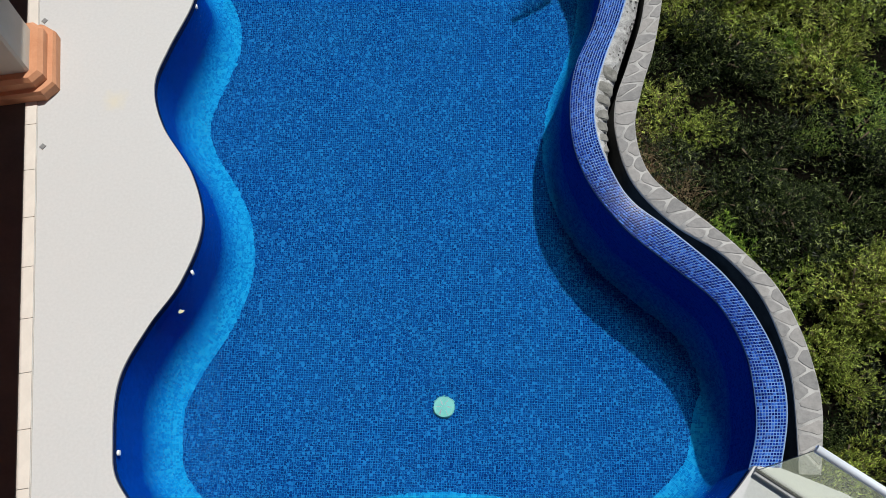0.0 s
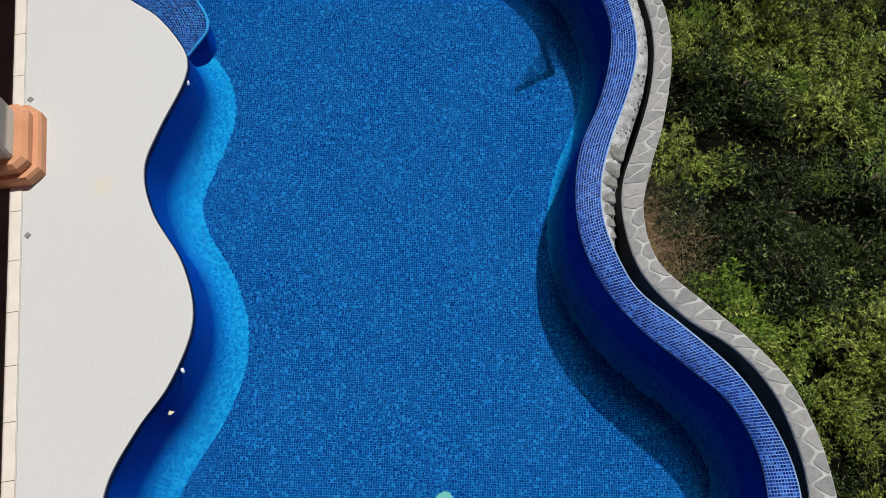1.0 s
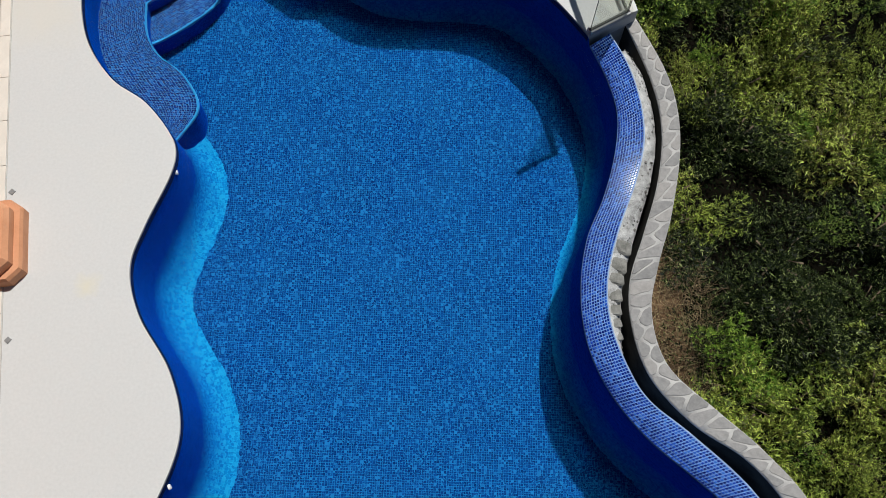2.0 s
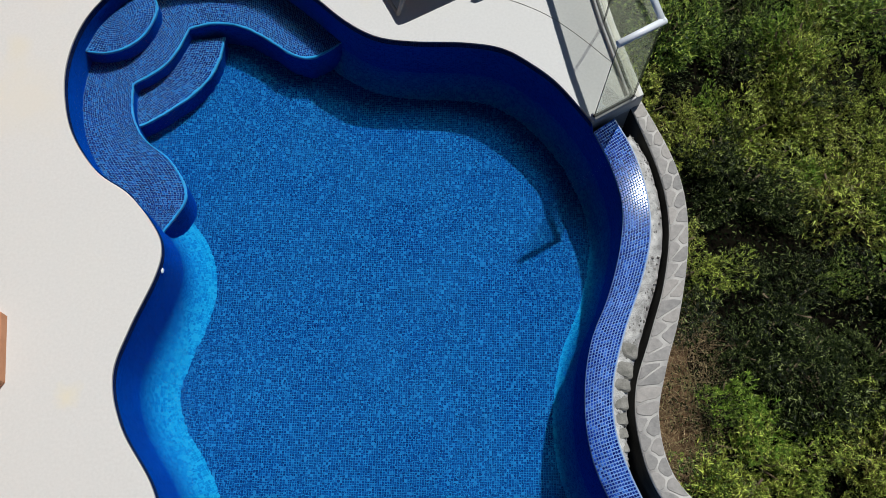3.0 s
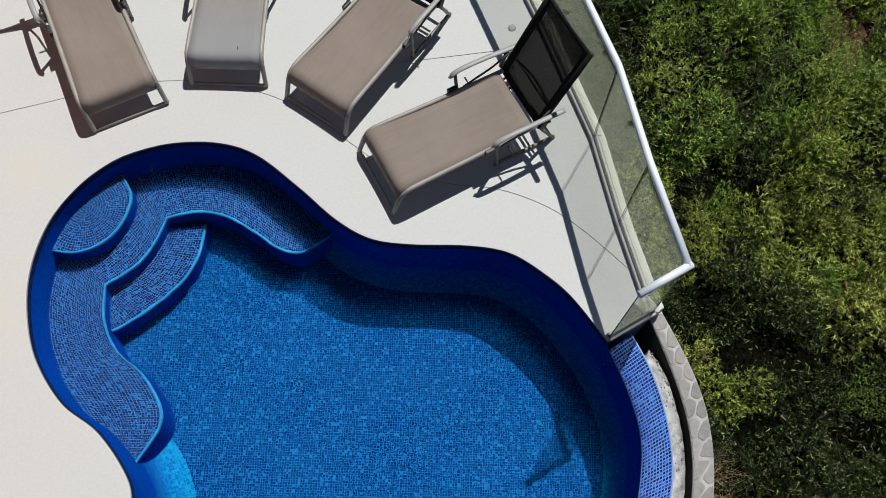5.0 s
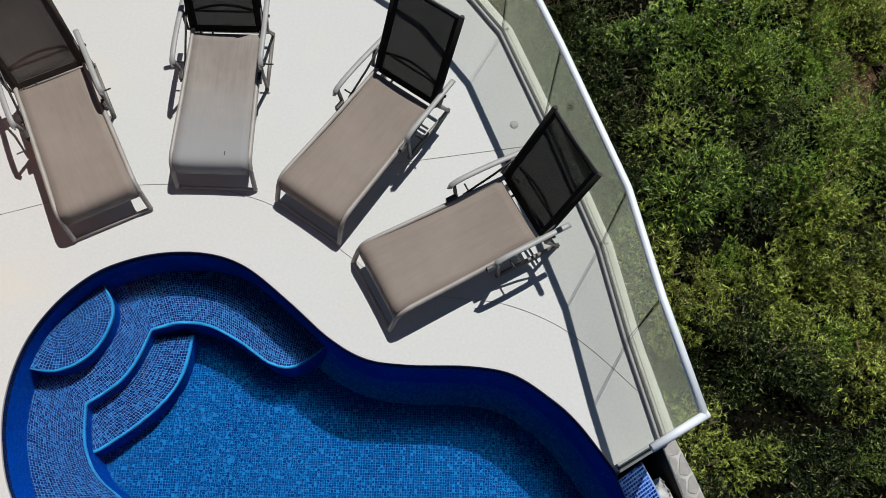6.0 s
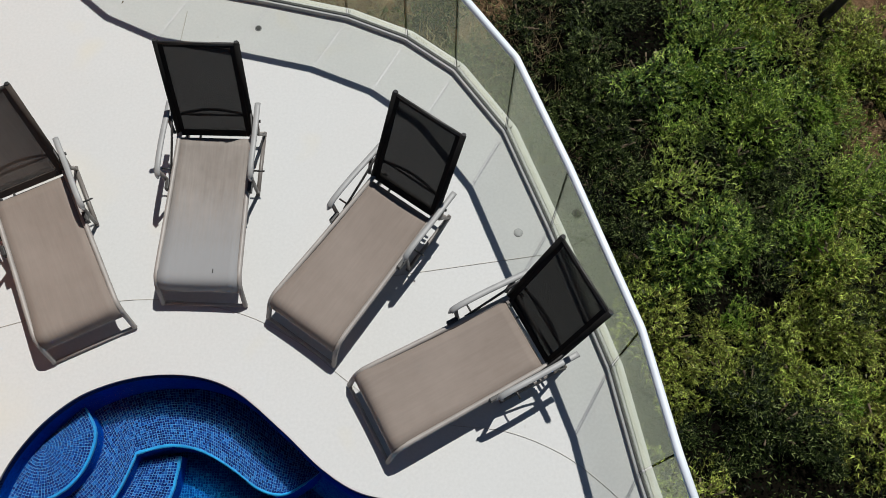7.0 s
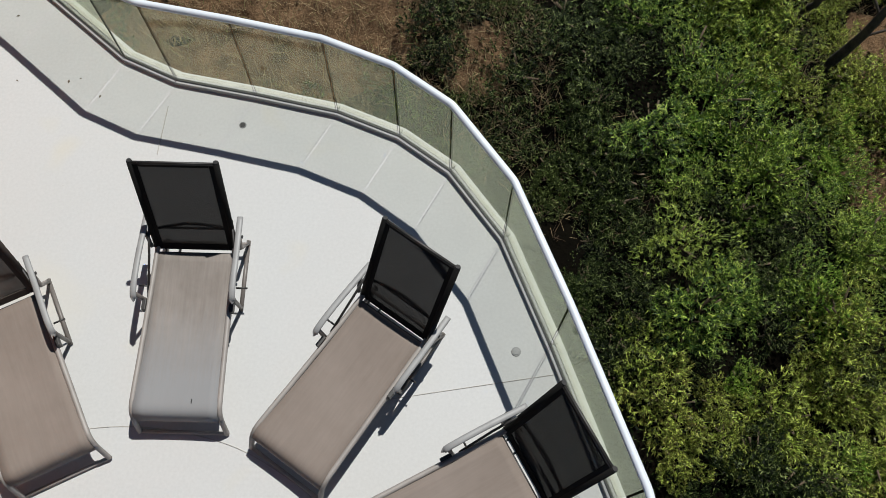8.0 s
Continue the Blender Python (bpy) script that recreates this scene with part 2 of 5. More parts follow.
M_SLING_BACK_LIGHT = sling("brown_back_sling", (0.11, 0.085, 0.07), (0.14, 0.11, 0.09), 0.2, None, 0.0)

# tinted balustrade glass
M_GLASS, nt, b = mat("tinted_glass")
tr = nt.nodes.new("ShaderNodeBsdfTransparent")
tr.inputs[0].default_value = (0.985, 0.995, 0.975, 1)
gl = nt.nodes.new("ShaderNodeBsdfGlossy")
gl.inputs["Roughness"].default_value = 0.01
gl.inputs[0].default_value = (0.90, 0.96, 0.80, 1)
lw = nt.nodes.new("ShaderNodeLayerWeight")
pw = node(nt, "ShaderNodeMath")
pw.operation = "POWER"
pw.inputs[1].default_value = 5.0
nt.links.new(lw.outputs["Facing"], pw.inputs[0])
fr = node(nt, "ShaderNodeMath")
fr.operation = "MULTIPLY_ADD"
fr.inputs[1].default_value, fr.inputs[2].default_value = 0.90, 0.03
nt.links.new(pw.outputs[0], fr.inputs[0])
ms = nt.nodes.new("ShaderNodeMixShader")
nt.links.new(fr.outputs[0], ms.inputs[0])
# pale olive film puts part of the reflected haze into the pane
film = nt.nodes.new("ShaderNodeBsdfTranslucent")
film.inputs[0].default_value = (0.88, 0.88, 0.55, 1)
film2 = nt.nodes.new("ShaderNodeBsdfDiffuse")
film2.inputs[0].default_value = (0.88, 0.88, 0.55, 1)
fm = nt.nodes.new("ShaderNodeMixShader")
fm.inputs[0].default_value = 0.45
nt.links.new(film.outputs[0], fm.inputs[1])
nt.links.new(film2.outputs[0], fm.inputs[2])
hazed = nt.nodes.new("ShaderNodeMixShader")
nt.links.new(ramp(nt, noise_at(nt, object_coords(nt), 2.5, 4.0), [(0.3, (0.022, 0.022, 0.022)), (0.75, (0.060, 0.060, 0.060))]), hazed.inputs[0])
nt.links.new(tr.outputs[0], hazed.inputs[1])
nt.links.new(fm.outputs[0], hazed.inputs[2])
nt.links.new(hazed.outputs[0], ms.inputs[1])
nt.links.new(gl.outputs[0], ms.inputs[2])
nt.links.new(ms.outputs[0], nt.nodes["Material Output"].inputs[0])

# pool water: rippled refraction, calmer reflection
M_WATER, nt, b = mat("pool_water")
nt.nodes.remove(b)
co = object_coords(nt)
w1 = noise_at(nt, co, 15.0, 2.2, 0.55)
gust = node(nt, "ShaderNodeMath")
gust.operation = "MULTIPLY"
nt.links.new(w1, gust.inputs[0])
nt.links.new(ramp(nt, noise_at(nt, co, 0.9, 2.0), [(0.36, (0.6, 0.6, 0.6)), (0.62, (1.7, 1.7, 1.7))]), gust.inputs[1])
w1 = gust.outputs[0]
w2 = noise_at(nt, co, 2.2, 2.0)
addw = node(nt, "ShaderNodeMath")
addw.operation = "MULTIPLY_ADD"
addw.inputs[1].default_value = 3.0
nt.links.new(w2, addw.inputs[0])
nt.links.new(w1, addw.inputs[2])
refr = node(nt, "ShaderNodeBsdfRefraction", IOR=1.33, Roughness=0.0)
refr.inputs["Color"].default_value = (0.80, 0.95, 1.0, 1)
bump(nt, refr, addw.outputs[0], 0.5, 0.0040)
skin = node(nt, "ShaderNodeBsdfGlossy", Roughness=0.0)
bump(nt, skin, addw.outputs[0], 0.5, 0.0004)
fr = node(nt, "ShaderNodeFresnel", IOR=1.33)
calm = node(nt, "ShaderNodeMath")
calm.operation = "MULTIPLY"
calm.inputs[1].default_value = 0.4
nt.links.new(fr.outputs[0], calm.inputs[0])
ms = nt.nodes.new("ShaderNodeMixShader")
nt.links.new(calm.outputs[0], ms.inputs[0])
nt.links.new(refr.outputs[0], ms.inputs[1])
nt.links.new(skin.outputs[0], ms.inputs[2])
nt.links.new(ms.outputs[0], nt.nodes["Material Output"].inputs[0])


# near-black and very bright leaves put leaf shade and sun into the colour
LEAF_LIGHT_MIX = [(0.0, (0.001, 0.003, 0.001)), (0.42, (0.010, 0.022, 0.006)), (0.68, (0.15, 0.26, 0.030)), (0.92, (0.74, 0.90, 0.17)), (1.0, (0.34, 0.29, 0.09))]
# mostly near-black leaves: the shade of hollows and gaps, put into colour
SHADED_LEAF_MIX = [(0.0, (0.0004, 0.0008, 0.0003)), (0.74, (0.003, 0.006, 0.0015)), (0.88, (0.11, 0.15, 0.038)), (1.0, (0.50, 0.58, 0.22))]


def foliage(name, stops, glow=0.2, even=0.5, gloss=0.12, leaves=LEAF_LIGHT_MIX):
    m, nt, b = mat(name)
    info = nt.nodes.new("ShaderNodeObjectInfo")
    geo = nt.nodes.new("ShaderNodeNewGeometry")
    c = ramp(nt, info.outputs["Random"], stops)
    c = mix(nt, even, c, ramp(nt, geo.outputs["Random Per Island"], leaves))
    nt.links.new(c, b.inputs["Base Color"])
    b.inputs["Roughness"].default_value = 0.42
    b.inputs["Specular IOR Level"].default_value = gloss
    tl = nt.nodes.new("ShaderNodeBsdfTranslucent")
    nt.links.new(c, tl.inputs[0])
    ms = nt.nodes.new("ShaderNodeMixShader")
    ms.inputs[0].default_value = glow
    nt.links.new(b.outputs[0], ms.inputs[1])
    nt.links.new(tl.outputs[0], ms.inputs[2])
    nt.links.new(ms.outputs[0], nt.nodes["Material Output"].inputs[0])
    return m


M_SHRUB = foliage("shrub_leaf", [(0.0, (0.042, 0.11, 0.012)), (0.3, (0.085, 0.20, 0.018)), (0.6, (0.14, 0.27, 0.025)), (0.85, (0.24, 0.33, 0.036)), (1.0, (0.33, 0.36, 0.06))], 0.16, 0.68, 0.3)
# darkened copy of the shrub leaf, standing for shaded hollows
M_SHRUB_SHADED = foliage("shaded_shrub_leaf", [(0.0, (0.004, 0.008, 0.002)), (0.45, (0.012, 0.022, 0.004)), (0.8, (0.030, 0.052, 0.010)), (1.0, (0.07, 0.09, 0.018))], 0.05, 0.62, 0.08, SHADED_LEAF_MIX)
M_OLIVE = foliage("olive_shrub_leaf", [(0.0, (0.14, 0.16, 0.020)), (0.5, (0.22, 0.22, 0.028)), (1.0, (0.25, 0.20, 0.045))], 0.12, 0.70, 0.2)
# creeper near black, so the gaps between shrubs look shaded
M_CREEPER = foliage("shaded_creeper_leaf", [(0.0, (0.003, 0.006, 0.002)), (1.0, (0.007, 0.012, 0.003))], 0.03, 0.35, 0.02, SHADED_LEAF_MIX)
M_BRIGHT = foliage("bright_shrub_leaf", [(0.0, (0.11, 0.25, 0.025)), (1.0, (0.18, 0.32, 0.035))], 0.22, 0.50)
M_STRAW, nt, b = mat("dry_straw")
geo = nt.nodes.new("ShaderNodeNewGeometry")
nt.links.new(ramp(nt, geo.outputs["Random Per Island"], [(0.0, (0.05, 0.028, 0.014)), (0.5, (0.19, 0.125, 0.065)), (0.78, (0.42, 0.32, 0.18)), (1.0, (0.13, 0.16, 0.045))]), b.inputs["Base Color"])
b.inputs["Roughness"].default_value = 0.8
# litter far darker than soil: shade under the shrubs, in its colour
M_SOIL = plain("shaded_leaf_litter", (0.0018, 0.0015, 0.0012), (0.006, 0.005, 0.003), 0.95, 0.9, 12, 0.9, 0.05, 0.0, 0.03)
M_BARE = plain("reddish_bare_soil", (0.045, 0.026, 0.014), (0.20, 0.125, 0.070), 0.95, 3.5, 24, 0.9, 0.05, 0.0, 0.05)


# ---- mesh helpers ----
def curve(points, n=10, closed=False):
    """Points along a smooth curve through the given ones."""
    p = [Vector(q) for q in points]
    out, k = [], len(p)
    for i in range(k if closed else k - 1):
        if closed:
            a, b_, c_, d = p[i - 1], p[i], p[(i + 1) % k], p[(i + 2) % k]
        else:
            a, b_, c_, d = p[max(i - 1, 0)], p[i], p[i + 1], p[min(i + 2, k - 1)]
        for j in range(n):
            t = j / n
            out.append(0.5 * (2 * b_ + (c_ - a) * t + (2 * a - 5 * b_ + 4 * c_ - d) * t * t + (3 * b_ - a - 3 * c_ + d) * t ** 3))
    if not closed:
        out.append(p[-1])
    return out


def resample(line, n):
    """n + 1 points at even steps along a line."""
    run = [0.0]
    for a, b_ in zip(line, line[1:]):
        run.append(run[-1] + (b_ - a).length)
    out, i = [], 0
    for j in range(n + 1):
        s = run[-1] * j / n
        while i < len(run) - 2 and run[i + 1] < s:
            i += 1
        f = (s - run[i]) / max(run[i + 1] - run[i], 1e-9)
        out.append(line[i].lerp(line[i + 1], min(max(f, 0), 1)))
    return out


def length(line):
    return sum((b_ - a).length for a, b_ in zip(line, line[1:]))


def inset(loop, d, less=0.0):
    """A closed counter-clockwise loop moved inwards by d, or by less of it on the far and valley sides."""
    out, k = [], len(loop)
    for i in range(k):
        t = (loop[(i + 1) % k] - loop[i - 1]).normalized()
        p = loop[i]
        f = min(max((p.x + 1.3) / 0.6, 0.0), 1.0) if p.y > 1.6 else 0.0
        f = max(f, min(max((p.y - 5.6) / 0.6, 0.0), 1.0))
        out.append(p + Vector((-t.y, t.x)) * d * (1 - less * f))
    return out


def smooth_loop(loop, rounds):
    k = len(loop)
    for _ in range(rounds):
        loop = [(loop[i - 1] + loop[i] * 2 + loop[(i + 1) % k]) / 4 for i in range(k)]
    return loop


def put(name, bm, material, parent=None, label=""):
    me = bpy.data.meshes.new(name)
    bm.to_mesh(me)
    bm.free()
    if material:
        me.materials.append(material)
    ob = new(name, me)
    if parent:
        ob.parent = parent
    return tagged(ob, label)


def part(name, bm, material, parent, label=""):
    return put(name, bm, material, parent, label)


def thing(name, label, category, group="", m=None):
    ob = tagged(new(name), label, category, group)
    ob.empty_display_size = 0.1
    if m is not None:
        ob.matrix_world = m
    return ob


def planar_uv(bm):
    uv = bm.loops.layers.uv.verify()
    for f in bm.faces:
        for lp in f.loops:
            lp[uv].uv = (lp.vert.co.x, lp.vert.co.y)


def slab(loop, top, bottom=None, bm=None):
    """A flat shape from a closed loop, with sides down to bottom."""
    bm = bm or bmesh.new()
    vs = [bm.verts.new((p.x, p.y, top)) for p in loop]
    f = bm.faces.new(vs)
    if f.normal.z == 0:
        f.normal_update()
    if f.normal.z < 0:
        f.normal_flip()
    if bottom is not None:
        lo = [bm.verts.new((p.x, p.y, bottom)) for p in loop]
        k = len(vs)
        for i in range(k):
            bm.faces.new((vs[i], lo[i], lo[(i + 1) % k], vs[(i + 1) % k]))
    bmesh.ops.triangulate(bm, faces=[f])
    bmesh.ops.recalc_face_normals(bm, faces=bm.faces[:]) if bottom is not None else None
    return bm


def strip(lines, uv_from=0.0, closed=False):
    """A sheet over several lines of equally many 3D points, with UV in metres."""
    bm = bmesh.new()
    uv = bm.loops.layers.uv.verify()
    rows = [[bm.verts.new(p) for p in line] for line in lines]
    k = len(lines[0])
    s, run = [0.0], 0.0
    mid = lines[len(lines) // 2]
    for i in range(1, k + 1):
        run += (Vector(mid[i % k]) - Vector(mid[i - 1])).length
        s.append(run)
    w = [uv_from]
    for a, b_ in zip(lines, lines[1:]):
        w.append(w[-1] + sum((Vector(p) - Vector(q)).length for p, q in zip(a, b_)) / k)
    for r in range(len(rows) - 1):
        for i in range(k if closed else k - 1):
            j = (i + 1) % k
            f = bm.faces.new((rows[r][i], rows[r][j], rows[r + 1][j], rows[r + 1][i]))
            for lp, (u, v) in zip(f.loops, ((s[i], w[r]), (s[i + 1], w[r]), (s[i + 1], w[r + 1]), (s[i], w[r + 1]))):
                lp[uv].uv = (u, v)
            f.smooth = True
    return bm


def at_z(line, z):
    return [Vector((p.x, p.y, z)) for p in line]


def over_floor(line, h):
    return [Vector((p.x, p.y, floor_z(p.y) + h)) for p in line]


def box(bm, lo, hi, bevel=0.0, m=None):
    r = bmesh.ops.create_cube(bm, size=1.0)
    c = [(a + b_) / 2 for a, b_ in zip(lo, hi)]
    s = [b_ - a for a, b_ in zip(lo, hi)]
    bmesh.ops.transform(bm, matrix=Matrix.Translation(c) @ Matrix.Diagonal((*s, 1)), verts=r["verts"])
    vs = r["verts"]
    if bevel:
        es = list({e for v in vs for e in v.link_edges})
        out = bmesh.ops.bevel(bm, geom=es, offset=bevel, segments=2, affect="EDGES", profile=0.7)
        vs = list({v for f in out["faces"] for v in f.verts} | {v for v in vs if v.is_valid})
    if m is not None:
        bmesh.ops.transform(bm, matrix=m, verts=vs)
    return bm


def tube(bm, line, r, sides=8, flat=1.0):
    """A round bar along a line of 3D points; flat squeezes it upwards."""
    line = [Vector(p) for p in line]
    rings = []
    for i, p in enumerate(line):
        t = (line[min(i + 1, len(line) - 1)] - line[max(i - 1, 0)]).normalized()
        ref = Vector((0, 0, 1)) if abs(t.z) < 0.9 else Vector((1, 0, 0))
        a = t.cross(ref).normalized()
        b_ = a.cross(t)
        rings.append([bm.verts.new(p + a * r * math.cos(u) + b_ * r * flat * math.sin(u)) for u in (2 * math.pi * k / sides for k in range(sides))])
    for q, w in zip(rings, rings[1:]):
        for k in range(sides):
            bm.faces.new((q[k], q[(k + 1) % sides], w[(k + 1) % sides], w[k])).smooth = True
    bm.faces.new(rings[0][::-1])
    bm.faces.new(rings[-1])
    return bm


def disc(bm, c, r, h, sides=24):
    """A low round plate standing on c, with a rounded rim."""
    rings = []
    for rr, z in ((r, 0), (r, h * 0.6), (r * 0.93, h)):
        rings.append([bm.verts.new((c[0] + rr * math.cos(u), c[1] + rr * math.sin(u), c[2] + z)) for u in (2 * math.pi * k / sides for k in range(sides))])
    for q, w in zip(rings, rings[1:]):
        for k in range(sides):
            bm.faces.new((q[k], q[(k + 1) % sides], w[(k + 1) % sides], w[k]))
    bm.faces.new(rings[-1])
    return bm


# ---- plan of pool and deck ----
WATER_Z, FLOOR_Z = -0.09, -0.94


def floor_z(y):
    """The pool floor falls gently towards the near end."""
    return -0.925 - 0.022 * (6.5 - y)


NEAR_EDGE = [(2.41, 1.03), (2.22, 0.81), (1.90, 0.55), (1.30, 0.48), (0.75, 0.58), (0.30, 0.62), (-0.20, 0.56), (-0.85, 0.42), (-1.45, 0.42)]
LEFT_EDGE = [(-1.88, 0.78), (-1.985, 1.10), (-2.005, 1.52), (-1.86, 1.90), (-1.67, 2.25), (-1.57, 2.70), (-1.70, 3.13), (-1.98, 3.54), (-2.098, 3.90), (-2.035, 4.24), (-1.905, 4.65), (-1.89, 4.88), (-1.985, 5.07), (-2.20, 5.31)]
TOP_EDGE = [(-2.485, 5.505), (-2.73, 5.83), (-2.855, 6.20), (-2.88, 6.53), (-2.815, 6.86), (-2.665, 7.135), (-2.477, 7.335), (-2.271, 7.462), (-1.96, 7.555), (-1.60, 7.563), (-1.29, 7.46), (-0.94, 7.19), (-0.65, 6.94), (-0.38, 6.79), (-0.07, 6.75), (0.36, 6.75), (0.67, 6.70), (0.93, 6.54), (1.13, 6.36), (1.37, 6.04)]
WEIR_IN = [(1.40, 5.99), (1.53, 5.66), (1.595, 5.33), (1.555, 4.97), (1.45, 4.60), (1.31, 4.25), (1.25, 3.85), (1.28, 3.45), (1.42, 3.10), (1.67, 2.77), (2.02, 2.47), (2.30, 2.21), (2.46, 1.87), (2.50, 1.54), (2.48, 1.25), (2.40, 1.00)]
WEIR_OUT = [(1.57, 6.12), (1.71, 5.82), (1.795, 5.45), (1.80, 5.10), (1.71, 4.74), (1.56, 4.33), (1.46, 3.95), (1.465, 3.60), (1.58, 3.25), (1.72, 3.02), (2.00, 2.79), (2.38, 2.43), (2.61, 2.04), (2.715, 1.70), (2.715, 1.38), (2.62, 1.00)]
STONE_IN = [(1.70, 6.34), (1.91, 5.71), (1.965, 5.25), (1.90, 4.78), (1.76, 4.33), (1.635, 3.95), (1.63, 3.60), (1.745, 3.21), (2.035, 2.875), (2.385, 2.64), (2.63, 2.345), (2.755, 2.005), (2.81, 1.63), (2.78, 1.00)]
STONE_OUT = [(1.76, 6.44), (2.01, 5.88), (2.105, 5.47), (2.095, 5.03), (1.99, 4.50), (1.86, 4.08), (1.785, 3.70), (1.88, 3.30), (2.21, 2.98), (2.49, 2.73), (2.76, 2.42), (2.90, 2.11), (2.98, 1.77), (3.00, 1.44), (2.93, 1.00)]
RAIL = [(-4.30, 12.60), (-3.05, 11.58), (-2.41, 11.04), (-1.97, 10.84), (-1.33, 10.72), (-0.68, 10.58), (-0.19, 10.38), (0.21, 10.09), (0.61, 9.55), (0.94, 8.74), (1.335, 7.68), (1.50, 6.96), (1.697, 6.243)]
deck_edge = curve(NEAR_EDGE + LEFT_EDGE + TOP_EDGE, 8)
weir_in, weir_out = curve(WEIR_IN, 8), curve(WEIR_OUT, 8)
stone_in, stone_out = curve(STONE_IN, 8), curve(STONE_OUT, 8)
pool_loop = deck_edge + weir_in[1:-1]                       # clockwise, as seen from above
pool_ccw = resample(pool_loop[::-1] + [pool_loop[-1]], 420)[:-1]


def grow(line, d):
    """An open line moved to its right by d."""
    out = []
    for i in range(len(line)):
        t = (line[min(i + 1, len(line) - 1)] - line[max(i - 1, 0)]).normalized()
        out.append(line[i] + Vector((t.y, -t.x)) * d)
    return out


# ---- hillside ----
def ground_z(x, y):
    far = max(x - 3.0, 0.0)
    z = -5.7 - 0.20 * min(far, 25.0) + 0.10 * max(min(y - 12.0, 10.0), 0.0) * (1.0 if x < 3 else max(0.0, 1 - far / 4))
    near = math.exp(-((x - 5) ** 2 + (y - 8) ** 2) / 900.0)
    return z + near * (0.28 * noise.noise((x * 0.5, y * 0.5, 0)) + 0.10 * noise.noise((x * 2.1, y * 2.1, 3)))


bm = bmesh.new()
xs = [-600, -300, -120, -50, -25] + [-14 + 0.45 * i for i in range(74)] + [25, 50, 120, 300, 600]
ys = [-600, -300, -120, -50, -25, -12] + [-6 + 0.45 * i for i in range(70)] + [32, 50, 120, 300, 600]
grid = [[bm.verts.new((x, y, ground_z(x, y))) for x in xs] for y in ys]
for r0, r1 in zip(grid, grid[1:]):
    for i in range(len(xs) - 1):
        bm.faces.new((r0[i], r0[i + 1], r1[i + 1], r1[i])).smooth = True
tagged(put("ground", bm, M_SOIL), "leaf litter on a steep hillside, near black for shade under shrubs", "ground", kind="structure")

# ---- pool shell ----
rim = inset(pool_ccw, 0.004)
floor_loop = smooth_loop(inset(pool_ccw, 0.27, 0.45), 8)
mid_wall = inset(pool_ccw, 0.022)
COVE_H, COVE_STEPS = 0.34, 9
cove = []
for q in range(COVE_STEPS + 1):
    turn = 0.5 * math.pi * q / COVE_STEPS
    d = 0.035 + 0.235 * (1 - math.cos(turn))
    ring = smooth_loop(inset(pool_ccw, d, 0.30 + 0.15 * d / 0.27), 1 + int(7 * q / COVE_STEPS))
    cove.append((ring, COVE_H * (1 - math.sin(turn))))
foot = cove[0][0]
cove[-1] = (floor_loop, 0.0)
bm = slab(floor_loop, 0.0)
for v in bm.verts:
    v.co.z = floor_z(v.co.y)
planar_uv(bm)
pool = tagged(put("pool_floor", bm, M_FLOOR), "blue glass mosaic pool floor under clear water", "pool floor", kind="structure")
bm = strip([at_z(rim, -0.012), at_z(mid_wall, -0.45), over_floor(foot, COVE_H)], closed=True)
bmesh.ops.reverse_faces(bm, faces=bm.faces[:])
tagged(put("pool_wall", bm, M_WALL), "deep blue mosaic pool wall with wavy outline", "pool wall", kind="structure")
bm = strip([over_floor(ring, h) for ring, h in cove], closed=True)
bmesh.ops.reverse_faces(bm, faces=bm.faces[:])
tagged(put("pool_cove", bm, M_COVE), "mosaic cove where pool wall meets floor, coloured paler downwards as if sunlit", "pool cove", kind="structure")
course = [p for p in inset(pool_ccw, 0.009) if not (p.x > 1.2 and 1.02 < p.y < 5.98)]
bm = strip([at_z(course, -0.003), at_z(course, -0.062)])
bmesh.ops.reverse_faces(bm, faces=bm.faces[:])
tagged(put("waterline_course", bm, M_WATERLINE), "near black mosaic course at the waterline", "tile course", kind="structure")
# the wall stays below the overflow edge on the weir side: trim its upper rim
wall = bpy.data.objects["pool_wall"]
for v in wall.data.vertices:
    if v.co.z > -0.02 and v.co.x > 1.2 and v.co.y < 5.98 and v.co.y > 1.02 :
        v.co.z = -0.10

bm = slab(pool_ccw, WATER_Z)
for f in bm.faces:
    f.smooth = True
water = tagged(put("water", bm, M_WATER), "clear still pool water with fine ripples", "water", kind="structure")
water.visible_shadow = False

# ---- deck ----
out_edge = grow([Vector(p) for p in RAIL], -0.10)
outer = [Vector(p) for p in ((1.80, 6.30),)] + out_edge[::-1][1:] + [Vector(p) for p in ((-6.5, 13.8), (-6.5, -2.2), (4.4, -2.2), (4.4, 0.0), (3.02, 0.86), (2.60, 1.02))]
deck_loop = deck_edge + outer
bm = slab(deck_loop, 0.0, -0.16)
es = [e for e in bm.edges if len(e.link_faces) == 2 and abs(e.verts[0].co.z) < 1e-6 and abs(e.verts[1].co.z) < 1e-6 and e.calc_face_angle(0) > 1.0]
bmesh.ops.bevel(bm, geom=es, offset=0.006, segments=2, affect="EDGES", profile=0.6)
deck = tagged(put("deck", bm, M_DECK), "cream plastered pool deck with faint stains", "deck", kind="structure")
# mass under the deck, down to the hill
mass = [Vector(p) for p in ((1.62, 6.60),)] + grow([Vector(p) for p in RAIL], 0.02)[::-1][1:] + [Vector(p) for p in ((-6.4, 13.6), (-6.4, 8.4), (1.0, 8.0))]
bm = slab(mass, -0.165, -8.0)
tagged(put("retaining_wall", bm, M_CONCRETE), "grey concrete retaining wall under the deck", "wall", kind="structure")


